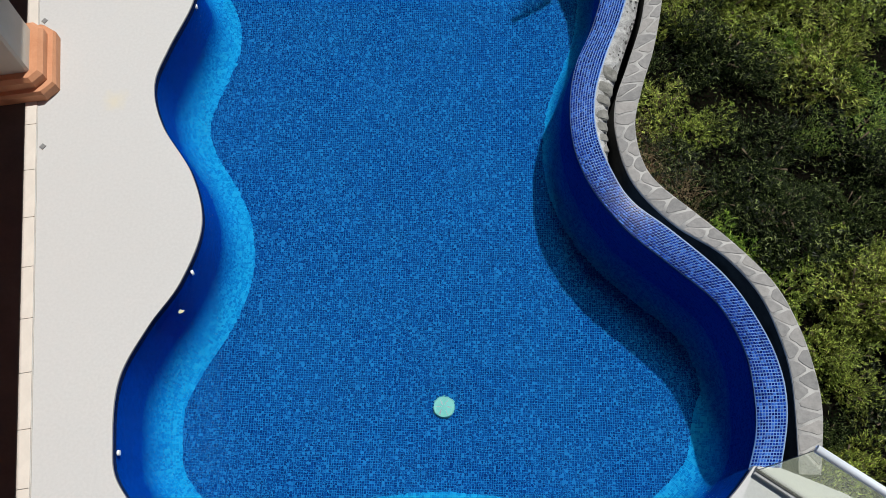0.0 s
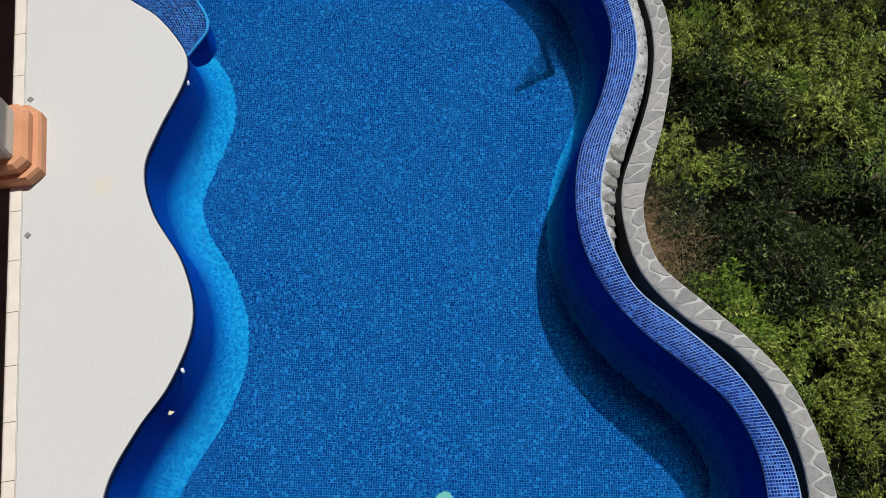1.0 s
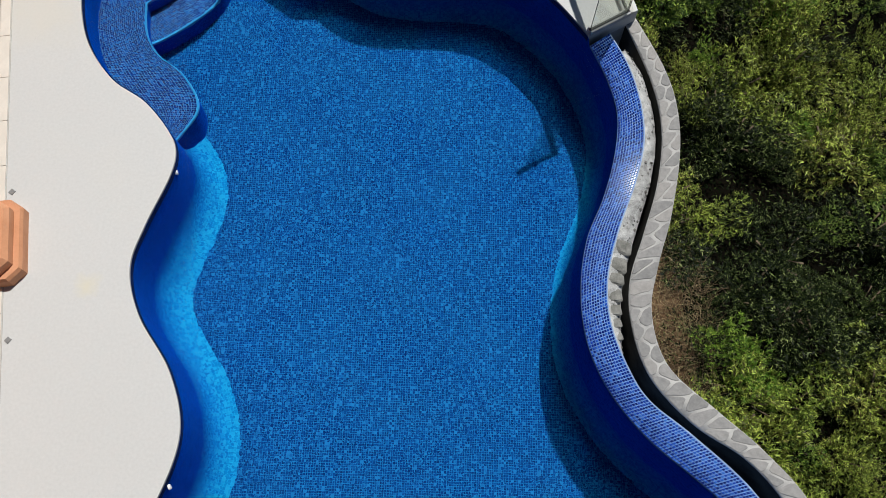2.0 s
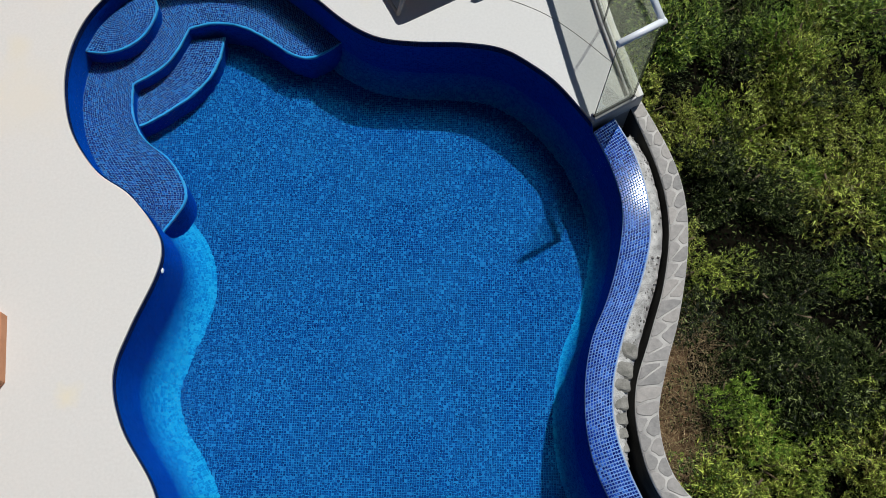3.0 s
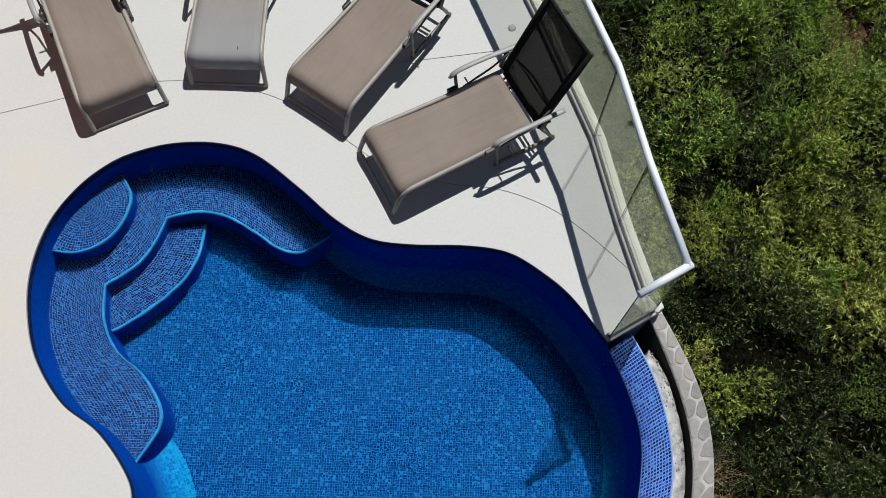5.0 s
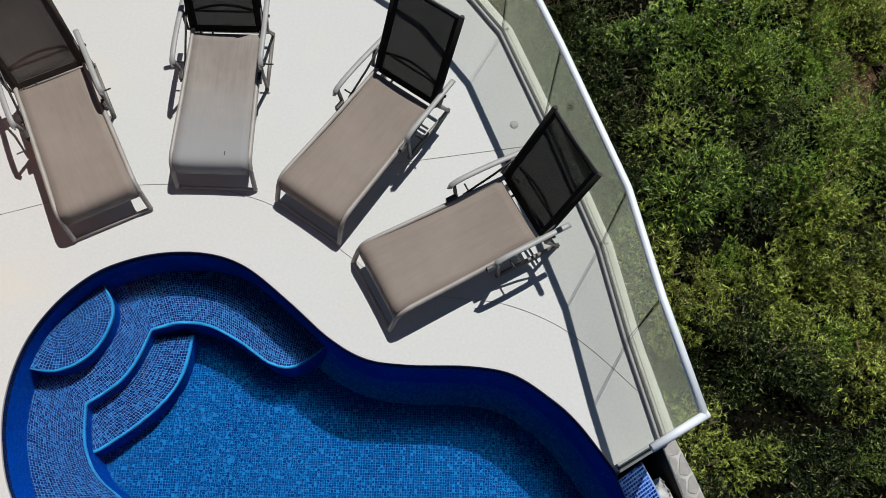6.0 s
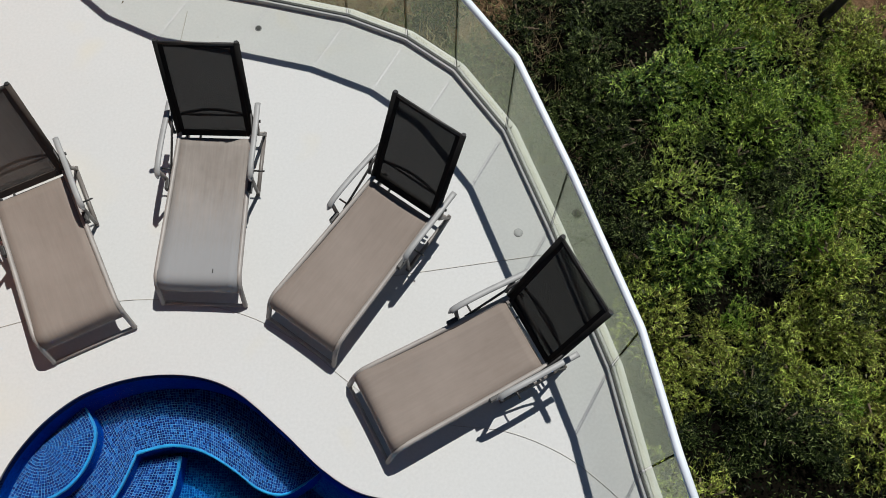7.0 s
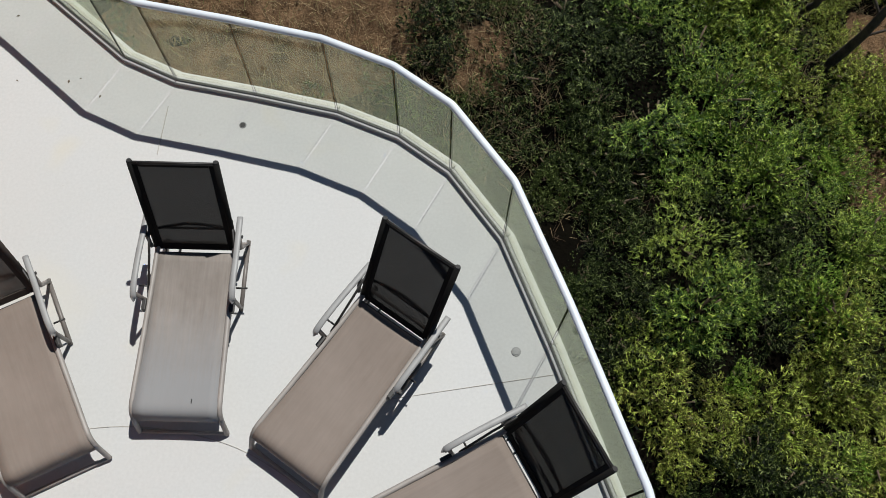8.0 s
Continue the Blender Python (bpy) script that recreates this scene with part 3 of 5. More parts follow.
bm = slab([Vector(p) for p in ((1.39, 6.06), (1.78, 6.30), (1.70, 6.75), (1.10, 6.70), (1.22, 6.42))], -0.165, -1.7)
tagged(put("corner_abutment", bm, M_CONCRETE), "grey concrete abutment under the deck corner", "wall", kind="structure")


def groove(name, line, width, material, z=0.004, label="", cat="joint"):
    line = [Vector(p) for p in line]
    a, b_ = grow(line, width / 2), grow(line, -width / 2)
    bm = strip([at_z(a, 0.0005), at_z(a, z), at_z(b_, z), at_z(b_, 0.0005)])
    bmesh.ops.recalc_face_normals(bm, faces=bm.faces[:])
    return tagged(put(name, bm, material), label, cat, kind="structure")


groove("deck_joint", curve([(-4.6, 7.40), (-3.19, 7.84), (-2.45, 8.06), (-1.90, 8.12), (-1.29, 8.02), (-0.85, 7.80), (-0.53, 7.56), (-0.22, 7.35), (0.20, 7.26), (0.60, 7.22), (0.97, 7.08), (1.25, 6.88), (1.55, 6.60)], 6), 0.005, M_JOINT, label="thin curved joint in the cream deck")
groove("deck_joint", curve([(-0.62, 8.28), (-0.22, 8.34), (0.61, 8.48), (1.02, 8.55)], 5), 0.005, M_JOINT, label="thin straight joint in the cream deck")
groove("band_joint", [(-2.02, 10.62), (-2.05, 10.20)], 0.006, M_JOINT, label="thin joint in the deck border")

# ---- overflow edge ----
N = 300
wi, wo = resample(weir_in, N), resample(weir_out, N)
WEIR_Z = -0.078
weir = tagged(new("overflow_edge"), "low overflow wall capped with blue glass mosaic", "pool edge", kind="structure")
bm = strip([at_z(wo, -1.6), at_z(wo, WEIR_Z - 0.012), at_z(wo, WEIR_Z - 0.004), at_z(wi, WEIR_Z - 0.004), at_z(wi, -0.14)])
bmesh.ops.recalc_face_normals(bm, faces=bm.faces[:])
part("edge_wall", bm, M_GROUT, weir, "pale grouted top of the overflow wall")
bm = strip([at_z(wo, WEIR_Z - 0.002), at_z([a.lerp(b_, 0.045) for a, b_ in zip(wo, wi)], WEIR_Z)])
part("edge_trim", bm, M_PALETRIM, weir, "light blue trim line along the outer rim")
verts, faces = [], []
cols = 10
rows_n = int(length(weir_in) / 0.0235)
ti, to = resample(weir_in, rows_n), resample(weir_out, rows_n)
rng = random.Random(4)
for i in range(rows_n):
    for j in range(cols):
        g = 0.15
        f0, f1 = 0.05 + 0.95 * (j + g) / cols, 0.05 + 0.95 * (j + 1 - g) / cols
        k = len(verts)
        dz = rng.uniform(-0.0006, 0.0012)
        o0, o1, i0, i1 = to[i].lerp(to[i + 1], g), to[i].lerp(to[i + 1], 1 - g), ti[i].lerp(ti[i + 1], g), ti[i].lerp(ti[i + 1], 1 - g)
        quad = [o0.lerp(i0, f0), o1.lerp(i1, f0), o1.lerp(i1, f1), o0.lerp(i0, f1)]
        c = sum(quad, Vector((0, 0))) / 4
        quad = [c + (p - c) * rng.uniform(0.92, 1.0) for p in quad]
        for p in quad:
            verts.append((p.x, p.y, WEIR_Z - 0.004))
        for p in quad:
            q = c + (p - c) * 0.95
            verts.append((q.x, q.y, WEIR_Z + 0.003 + dz))
        faces += [(k + 4, k + 5, k + 6, k + 7)[::-1]] + [(k + a, k + (a + 1) % 4, k + 4 + (a + 1) % 4, k + 4 + a) for a in range(4)]
me = bpy.data.meshes.new("mosaic_tiles")
me.from_pydata(verts, [], faces)
me.materials.append(M_TILE)
ob = new("mosaic_tiles", me)
ob.parent = weir
tagged(ob, "small square blue glass tiles", kind="stuff")

# ---- catch gutter and stone wall ----
si, so = resample(stone_in, N), resample(stone_out, N)
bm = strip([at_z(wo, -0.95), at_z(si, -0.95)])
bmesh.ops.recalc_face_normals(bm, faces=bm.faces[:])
tagged(put("gutter", bm, M_GUTTER), "gutter below the overflow edge, near black for its shade", "gutter", kind="structure")
stone_wall = tagged(new("stone_wall"), "curving stone wall with mortared grey stone cap", "wall", kind="structure")
STONE_Z = -0.15
# gutter side of the wall takes the shade-darkened concrete too
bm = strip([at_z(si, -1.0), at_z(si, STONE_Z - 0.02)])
part("inner_face", bm, M_GUTTER, stone_wall, "wall face towards the gutter, darkened for its shade")
bm = strip([at_z(si, STONE_Z - 0.02), at_z(si, STONE_Z), at_z(so, STONE_Z), at_z(so, -8.0)])
bmesh.ops.recalc_face_normals(bm, faces=bm.faces[:])
part("wall_core", bm, M_MORTAR, stone_wall, "pale mortar bed of the wall")

# sloping rubble ledge outside the overflow edge, widest in the middle
def ledge_width(y):
    return 0.20 * max(0.0, 1 - abs((y - 4.75) / 1.45) ** 4)


led = []
for a, b_ in zip(wo, si):
    w = min(ledge_width(a.y), (b_ - a).length * 0.74)
    led.append(a + (b_ - a).normalized() * w)
sel = [i for i in range(N + 1) if 3.28 < wo[i].y < 5.95]
bm = strip([[Vector((*wo[i], -0.095)) for i in sel], [Vector((*wo[i].lerp(led[i], 0.5), -0.13)) for i in sel], [Vector((*led[i], -0.20)) for i in sel], [Vector((*led[i], -0.95)) for i in sel]])
for v in bm.verts:
    n3 = noise.noise((v.co.x * 14, v.co.y * 14, v.co.z * 14))
    if v.co.z < -0.1:
        v.co.z += 0.03 * n3
bmesh.ops.recalc_face_normals(bm, faces=bm.faces[:])
ledge = tagged(new("rubble_ledge"), "rough pale mortar ledge with small dark stones", "ledge", kind="structure")
part("ledge_bed", bm, M_LEDGE, ledge)
bm = bmesh.new()
rng = random.Random(9)
for _ in range(300):
    i = rng.choice(sel)
    if (led[i] - wo[i]).length < 0.035:
        continue
    f = rng.uniform(0.12, 0.95)
    p = wo[i].lerp(led[i], f)
    r = rng.uniform(0.007, 0.020)
    res = bmesh.ops.create_icosphere(bm, subdivisions=1, radius=r)
    m = Matrix.Translation((p.x, p.y, -0.106 - 0.088 * f)) @ Euler((rng.uniform(0, 3), rng.uniform(0, 3), rng.uniform(0, 3))).to_matrix().to_4x4() @ Matrix.Diagonal((1.0, rng.uniform(0.6, 1.0), rng.uniform(0.5, 0.8), 1))
    bmesh.ops.transform(bm, matrix=m, verts=res["verts"])
    for v in res["verts"]:
        v.co += Vector((rng.uniform(-1, 1), rng.uniform(-1, 1), rng.uniform(-1, 1))) * r * 0.2
tagged(part("ledge_stones", bm, M_RUBBLE, ledge), "small rough stones", kind="stuff")

# flat facing stones bedded in the lower part of the ledge
y = 3.36
while y < 4.40:
    i = min(sel, key=lambda q: abs(wo[q].y - y))
    j = min(i + 1, N)
    w = (led[i] - wo[i]).length
    along = math.degrees(math.atan2(wo[j].y - wo[i].y, wo[j].x - wo[i].x))
    lg = rng.uniform(0.06, 0.15)
    if w > 0.05 and rng.random() < 0.75:
        p = wo[i].lerp(led[i], 0.5)
        side = Vector((-math.sin(radians(along)), math.cos(radians(along)))).dot(led[i] - wo[i])
        bm = bmesh.new()
        bmesh.ops.create_icosphere(bm, subdivisions=2, radius=1.0)
        for v in bm.verts:
            q = v.co
            v.co = Vector((math.copysign(abs(q.x) ** 0.5, q.x) * lg * 0.46, math.copysign(abs(q.y) ** 0.5, q.y) * w * 0.40, q.z * 0.016)) * (1 + 0.16 * noise.noise(q * 1.7 + Vector((y, 0, 3))))
        bmesh.ops.transform(bm, matrix=pose(p.x, p.y, -0.136, -math.copysign(24.0, side), 0, along), verts=bm.verts)
        part("ledge_stone", bm, M_LEDGESTONE, ledge, "flat olive grey stone bedded in mortar")
    y += lg + 0.012

# ---- bench and steps under water ----
BENCH_FRONT = [(-2.04, 5.10), (-1.94, 5.27), (-1.87, 5.42), (-1.90, 5.58), (-2.06, 5.80), (-2.28, 5.97), (-2.41, 6.20), (-2.45, 6.49)]
BENCH_MID = [(-2.45, 6.49), (-2.33, 6.57), (-2.20, 6.69), (-2.11, 6.86), (-2.05, 7.06)]
BENCH_FAR = [(-2.05, 7.06), (-1.83, 7.12), (-1.59, 7.09), (-1.34, 6.96), (-1.15, 6.83), (-0.98, 6.79), (-0.84, 6.86), (-0.70, 6.98)]


def ledge_thing(name, label, front, back, top, category, fan=None):
    """A raised mosaic ledge between a front line and the pool wall, with a light trim along its front."""
    ob = tagged(new(name), label, category, kind="structure")
    n = 90
    f, k = resample(front, n), resample(back, n)
    t_in = [a + (b_ - a).normalized() * 0.020 for a, b_ in zip(f, k)]
    m1 = [a.lerp(b_, 0.5) for a, b_ in zip(t_in, k)]
    rows_ = [[a.lerp(b_, q / 14) for a, b_ in zip(t_in, k)] for q in range(15)] if fan else [t_in, m1, k]
    bm = strip([at_z(q, top) for q in rows_])
    bmesh.ops.recalc_face_normals(bm, faces=bm.faces[:])
    if fan:
        # tiles laid in rings round one point
        uv = bm.loops.layers.uv.verify()
        for lp in (lp for q in bm.faces for lp in q.loops):
            d = lp.vert.co.xy - Vector(fan)
            lp[uv].uv = (0.28 * math.atan2(-d.x * 0.82 - d.y * 0.57, d.x * 0.57 - d.y * 0.82), d.length * 0.92)
    part("tread", bm, M_BENCH, ob)
    bm = strip([at_z(f, top - 0.03), at_z(f, top - 0.004), at_z(f, top + 0.002), at_z(t_in, top + 0.002), at_z(t_in, top - 0.01)])
    bmesh.ops.recalc_face_normals(bm, faces=bm.faces[:])
    part("trim", bm, M_TRIM, ob, "light blue tile trim")
    fi = [a + (b_ - a).normalized() * 0.004 for a, b_ in zip(f, k)]
    bm = strip([at_z(fi, FLOOR_Z - 0.02), at_z(fi, top - 0.02)])
    bmesh.ops.recalc_face_normals(bm, faces=bm.faces[:])
    part("riser", bm, M_WALL, ob)
    return ob


front = curve(BENCH_FRONT, 8) + curve(BENCH_MID, 8)[1:] + curve(BENCH_FAR, 8)[1:]
wall_side = curve([(-2.06, 5.11), (-2.22, 5.29), (-2.50, 5.52), (-2.74, 5.82), (-2.87, 6.18), (-2.89, 6.51), (-2.81, 6.85), (-2.62, 7.16), (-2.31, 7.42), (-1.96, 7.57), (-1.60, 7.59), (-1.25, 7.47), (-0.92, 7.22), (-0.63, 6.96)], 8)
wall_side = [p + (p - Vector((-1.7, 6.3))).normalized() * 0.03 for p in wall_side]
ledge_thing("pool_bench", "curved blue mosaic bench along the pool wall", front, wall_side, -0.47, "pool bench")
ledge_thing("entry_step", "rounded upper entry step in blue mosaic", curve([(-2.40, 7.36), (-2.31, 7.22), (-2.30, 7.08), (-2.36, 6.90), (-2.49, 6.76), (-2.67, 6.69), (-2.86, 6.71)], 8),
            curve([(-2.42, 7.38), (-2.52, 7.26), (-2.62, 7.16), (-2.72, 7.02), (-2.81, 6.88), (-2.85, 6.76), (-2.88, 6.70)], 8), -0.25, "pool step", (-2.655, 7.075))
ledge_thing("lower_step", "curved lower entry step in blue mosaic", curve([(-1.765, 7.075), (-1.79, 6.82), (-1.88, 6.60), (-2.08, 6.38), (-2.38, 6.16), (-2.46, 6.20)], 8),
            curve([(-2.07, 7.03), (-2.13, 6.86), (-2.22, 6.69), (-2.35, 6.57), (-2.46, 6.48), (-2.47, 6.24)], 8), -0.66, "pool step")

# ---- small fittings ----
DRAIN_Z = floor_z(1.53) - 0.003
bm = disc(bmesh.new(), (0.29, 1.53, DRAIN_Z), 0.090, 0.027, 28)
drain = tagged(put("drain_cover", bm, M_MINT), "round mint green drain cover on the pool floor", "drain cover")
for k in range(6):
    a = math.pi * k / 3
    bm = bmesh.new()
    box(bm, (0.02, -0.003, DRAIN_Z + 0.0265), (0.07, 0.003, DRAIN_Z + 0.0295), 0.001, pose(0.29, 1.53, 0, 0, 0, math.degrees(a)))
    part("slot", bm, M_GREYMETAL, drain)
for x, y, a in ((-1.955, 1.02, 5), (-1.615, 2.345, 28), (-1.885, 4.72, 15)):
    bm = bmesh.new()
    disc(bm, (0, 0, 0), 0.020, 0.018, 16)
    bmesh.ops.transform(bm, matrix=pose(x - 0.005, y, -0.075, 0, 90, a), verts=bm.verts)
    ob = tagged(put("wall_fitting", bm, M_WHITE), "small round white inlet fitting at the waterline", "pool fitting", "inlet fittings")
bm = bmesh.new()
vs = [bm.verts.new(p) for p in ((-1.682, 2.043, -0.084), (-1.667, 2.030, -0.078), (-1.650, 2.038, -0.081), (-1.632, 2.058, -0.083), (-1.655, 2.058, -0.077), (-1.668, 2.066, -0.081))]
bm.faces.new(vs)
ob = put("floating_leaf", bm, M_LEAFY)
ob.modifiers.new("thickness", "SOLIDIFY").thickness = 0.002
tagged(ob, "pale yellow fallen leaf floating on the water", "leaf")


def deck_drain(x, y, r, material, label):
    ob = tagged(put("deck_drain", disc(bmesh.new(), (x, y, 0), r, 0.006), M_GREYMETAL), label, "deck drain", "deck drains")
    bm = disc(bmesh.new(), (x, y, 0.003), r * 0.72, 0.006)
    part("grate", bm, material, ob)


deck_drain(-1.416, 10.468, 0.028, M_DARKMETAL, "small dark round drain set into the deck border")
deck_drain(0.70, 8.70, 0.034, M_GREYMETAL, "small grey round drain set into the deck border")


# ---- balustrade ----
def balustrade(name, line, label, height=1.03, kerb=True):
    """Frameless glass panes in a low base channel, under a round top rail."""
    ob = tagged(new(name), label, "balustrade")
    line = [Vector(p) for p in line]
    for a, b_ in zip(line, line[1:]):
        d = (b_ - a).normalized()
        span = (b_ - a).length
        ang = math.degrees(math.atan2(d.y, d.x))
        m = pose(a.x, a.y, 0, 0, 0, ang)
        bm = box(bmesh.new(), (0, -0.030, 0), (span, 0.030, 0.045), 0.004, m)
        ch = part("base_channel", bm, M_CHANNEL, ob, "grey base channel")
        bm = box(bmesh.new(), (0.0, -0.012, 0.040), (span, 0.012, 0.052), 0.003, m)
        part("gasket", bm, M_RUBBER, ch, "dark rubber gasket")
        bm = box(bmesh.new(), (0.008, -0.004, 0.03), (span - 0.008, 0.004, height - 0.01), 0.0, m)
        pane = part("glass_pane", bm, M_GLASS, ob, "tinted clear glass pane")
        pane.data.materials.append(M_EDGE)
        for f in pane.data.polygons:
            if abs(f.normal.x * d.x + f.normal.y * d.y) > 0.9:
                f.material_index = 1
        if not kerb:
            continue
        bm = box(bmesh.new(), (0, 0.037, 0.0), (span, 0.070, 0.030), 0.008, m)
        part("kerb", bm, M_KERB, ob, "pale plaster kerb outside the channel")
    fine = []
    for i, p in enumerate(line):
        if 0 < i < len(line) - 1 and (line[i] - line[i - 1]).normalized().dot((line[i + 1] - line[i]).normalized()) > 0.3:
            a = p + (line[i - 1] - p).normalized() * 0.02
            b_ = p + (line[i + 1] - p).normalized() * 0.02
            fine += [a, a.lerp(b_, 0.5).lerp(p, 0.5), b_]
        else:
            fine.append(p)
    part("top_rail", tube(bmesh.new(), at_z(fine, height), 0.026, 14), M_RAIL, ob, "round white painted top rail")
    return ob


balustrade("balustrade", RAIL, "glass balustrade with white top rail round the deck edge")
balustrade("end_balustrade", [(1.715, 6.262), (1.375, 6.055)], "short glass balustrade closing the deck corner", kerb=False)
balustrade("near_balustrade", [(3.75, 0.14), (3.05, 0.58), (2.405, 1.00)], "glass balustrade on the deck beside the overflow edge", kerb=False)

# ---- house side ----
HOUSE = pose(-3.00, 3.72, 0, 0, 0, 9.95)


def in_house(bm):
    bmesh.ops.transform(bm, matrix=HOUSE, verts=bm.verts)
    return bm


bm = in_house(box(bmesh.new(), (-4.5, -7.0, -0.002), (-0.085, 9.0, 0.006), 0.0))
tagged(put("veranda_floor", bm, M_DARKFLOOR), "dark tiled veranda floor in deep shade", "floor", kind="structure")
kerb = tagged(new("veranda_kerb"), "row of pale kerb tiles along the veranda", "kerb", kind="structure")
proto = bpy.data.meshes.new("kerb_tile")
bm = box(bmesh.new(), (-0.088, -0.198, 0.0), (0.0, 0.198, 0.008), 0.002)
bm.to_mesh(proto)
bm.free()
proto.materials.append(M_COPING)
for i in range(28):
    o = new("kerb_tile", proto)
    o.parent = kerb
    o.matrix_world = HOUSE @ pose(0, -5.2 + i * 0.40, 0)
bm = in_house(box(bmesh.new(), (0.004, -6.0, 0.0005), (0.010, 7.0, 0.004)))
tagged(put("kerb_joint", bm, M_JOINT), "thin dark joint beside the kerb tiles", "joint", kind="structure")
for yy in (-0.408, 0.769):
    bm = in_house(disc(bmesh.new(), (0.051, yy, 0), 0.028, 0.006, 4))
    tagged(put("floor_plate", bm, M_GREYMETAL), "small grey metal plate in the deck", "deck plate", "deck plates")
for lo, hi in (((-4.5, -7.0, 0), (-4.3, 9.0, 2.6)),):
    tagged(put("house_wall", in_house(box(bmesh.new(), lo, hi)), M_BEIGE), "beige rendered house wall", "wall", kind="structure")
# unseen roof, added so that its edge throws shade over the veranda
lines = [[], []]
for k in range(600):
    y = -7.2 + 16.4 * k / 599
    wave = 0.035 * math.sin(6.28318 * y / 0.22)
    lines[0].append(Vector((0.70, y, 2.52 + wave)))
    lines[1].append(Vector((-4.6, y, 3.70 + wave)))
bm = strip(lines)
bmesh.ops.solidify(bm, geom=bm.faces[:], thickness=0.03)
in_house(bm)
tagged(put("unseen_shade_roof", bm, M_TERRA), "unseen sloping terracotta roof, added to shade the veranda", "roof", kind="structure")
# added board, keeps sun from leaking under the roof waves
bm = in_house(box(bmesh.new(), (0.702, -7.2, 2.40), (0.74, 9.2, 2.60), 0.004))
tagged(put("shade_edge_board", bm, M_TERRA), "unseen straight board, added to block sun along the roof edge", "fascia", kind="structure")
column = thing("column", "beige veranda column on a stepped terracotta base", "column")


def molding(levels):
    """A square stepped base with cut corners, from (half width, cut, height) levels."""
    bm = bmesh.new()
    rings = []
    for h, c, z in levels:
        q = [(h, -h + c), (h, h - c), (h - c, h), (-h + c, h), (-h, h - c), (-h, -h + c), (-h + c, -h), (h - c, -h)]
        rings.append([bm.verts.new((x, y, z)) for x, y in q])
    for a, b_ in zip(rings, rings[1:]):
        for k in range(8):
            bm.faces.new((a[k], a[(k + 1) % 8], b_[(k + 1) % 8], b_[k]))
    bm.faces.new(rings[-1])
    bm.faces.new(rings[0][::-1])
    return bm


COL = HOUSE @ pose(-0.205, 0.33, 0) @ Matrix.Diagonal((1.0, 0.85, 1.0, 1.0))
bm = molding([(0.385, 0.095, 0), (0.385, 0.095, 0.09), (0.37, 0.09, 0.12)])
bmesh.ops.transform(bm, matrix=COL, verts=bm.verts)
part("base_tile", bm, M_TERRA, column, "terracotta base tier with cut corners")
bm = molding([(0.33, 0.08, 0.12), (0.33, 0.08, 0.20), (0.30, 0.07, 0.235)])
bmesh.ops.transform(bm, matrix=COL, verts=bm.verts)
part("upper_tile", bm, M_TERRA, column, "upper terracotta tier")
bm = molding([(0.24, 0.02, 0.235), (0.24, 0.02, 2.5)])
bmesh.ops.transform(bm, matrix=COL, verts=bm.verts)
part("shaft", bm, M_BEIGE, column)


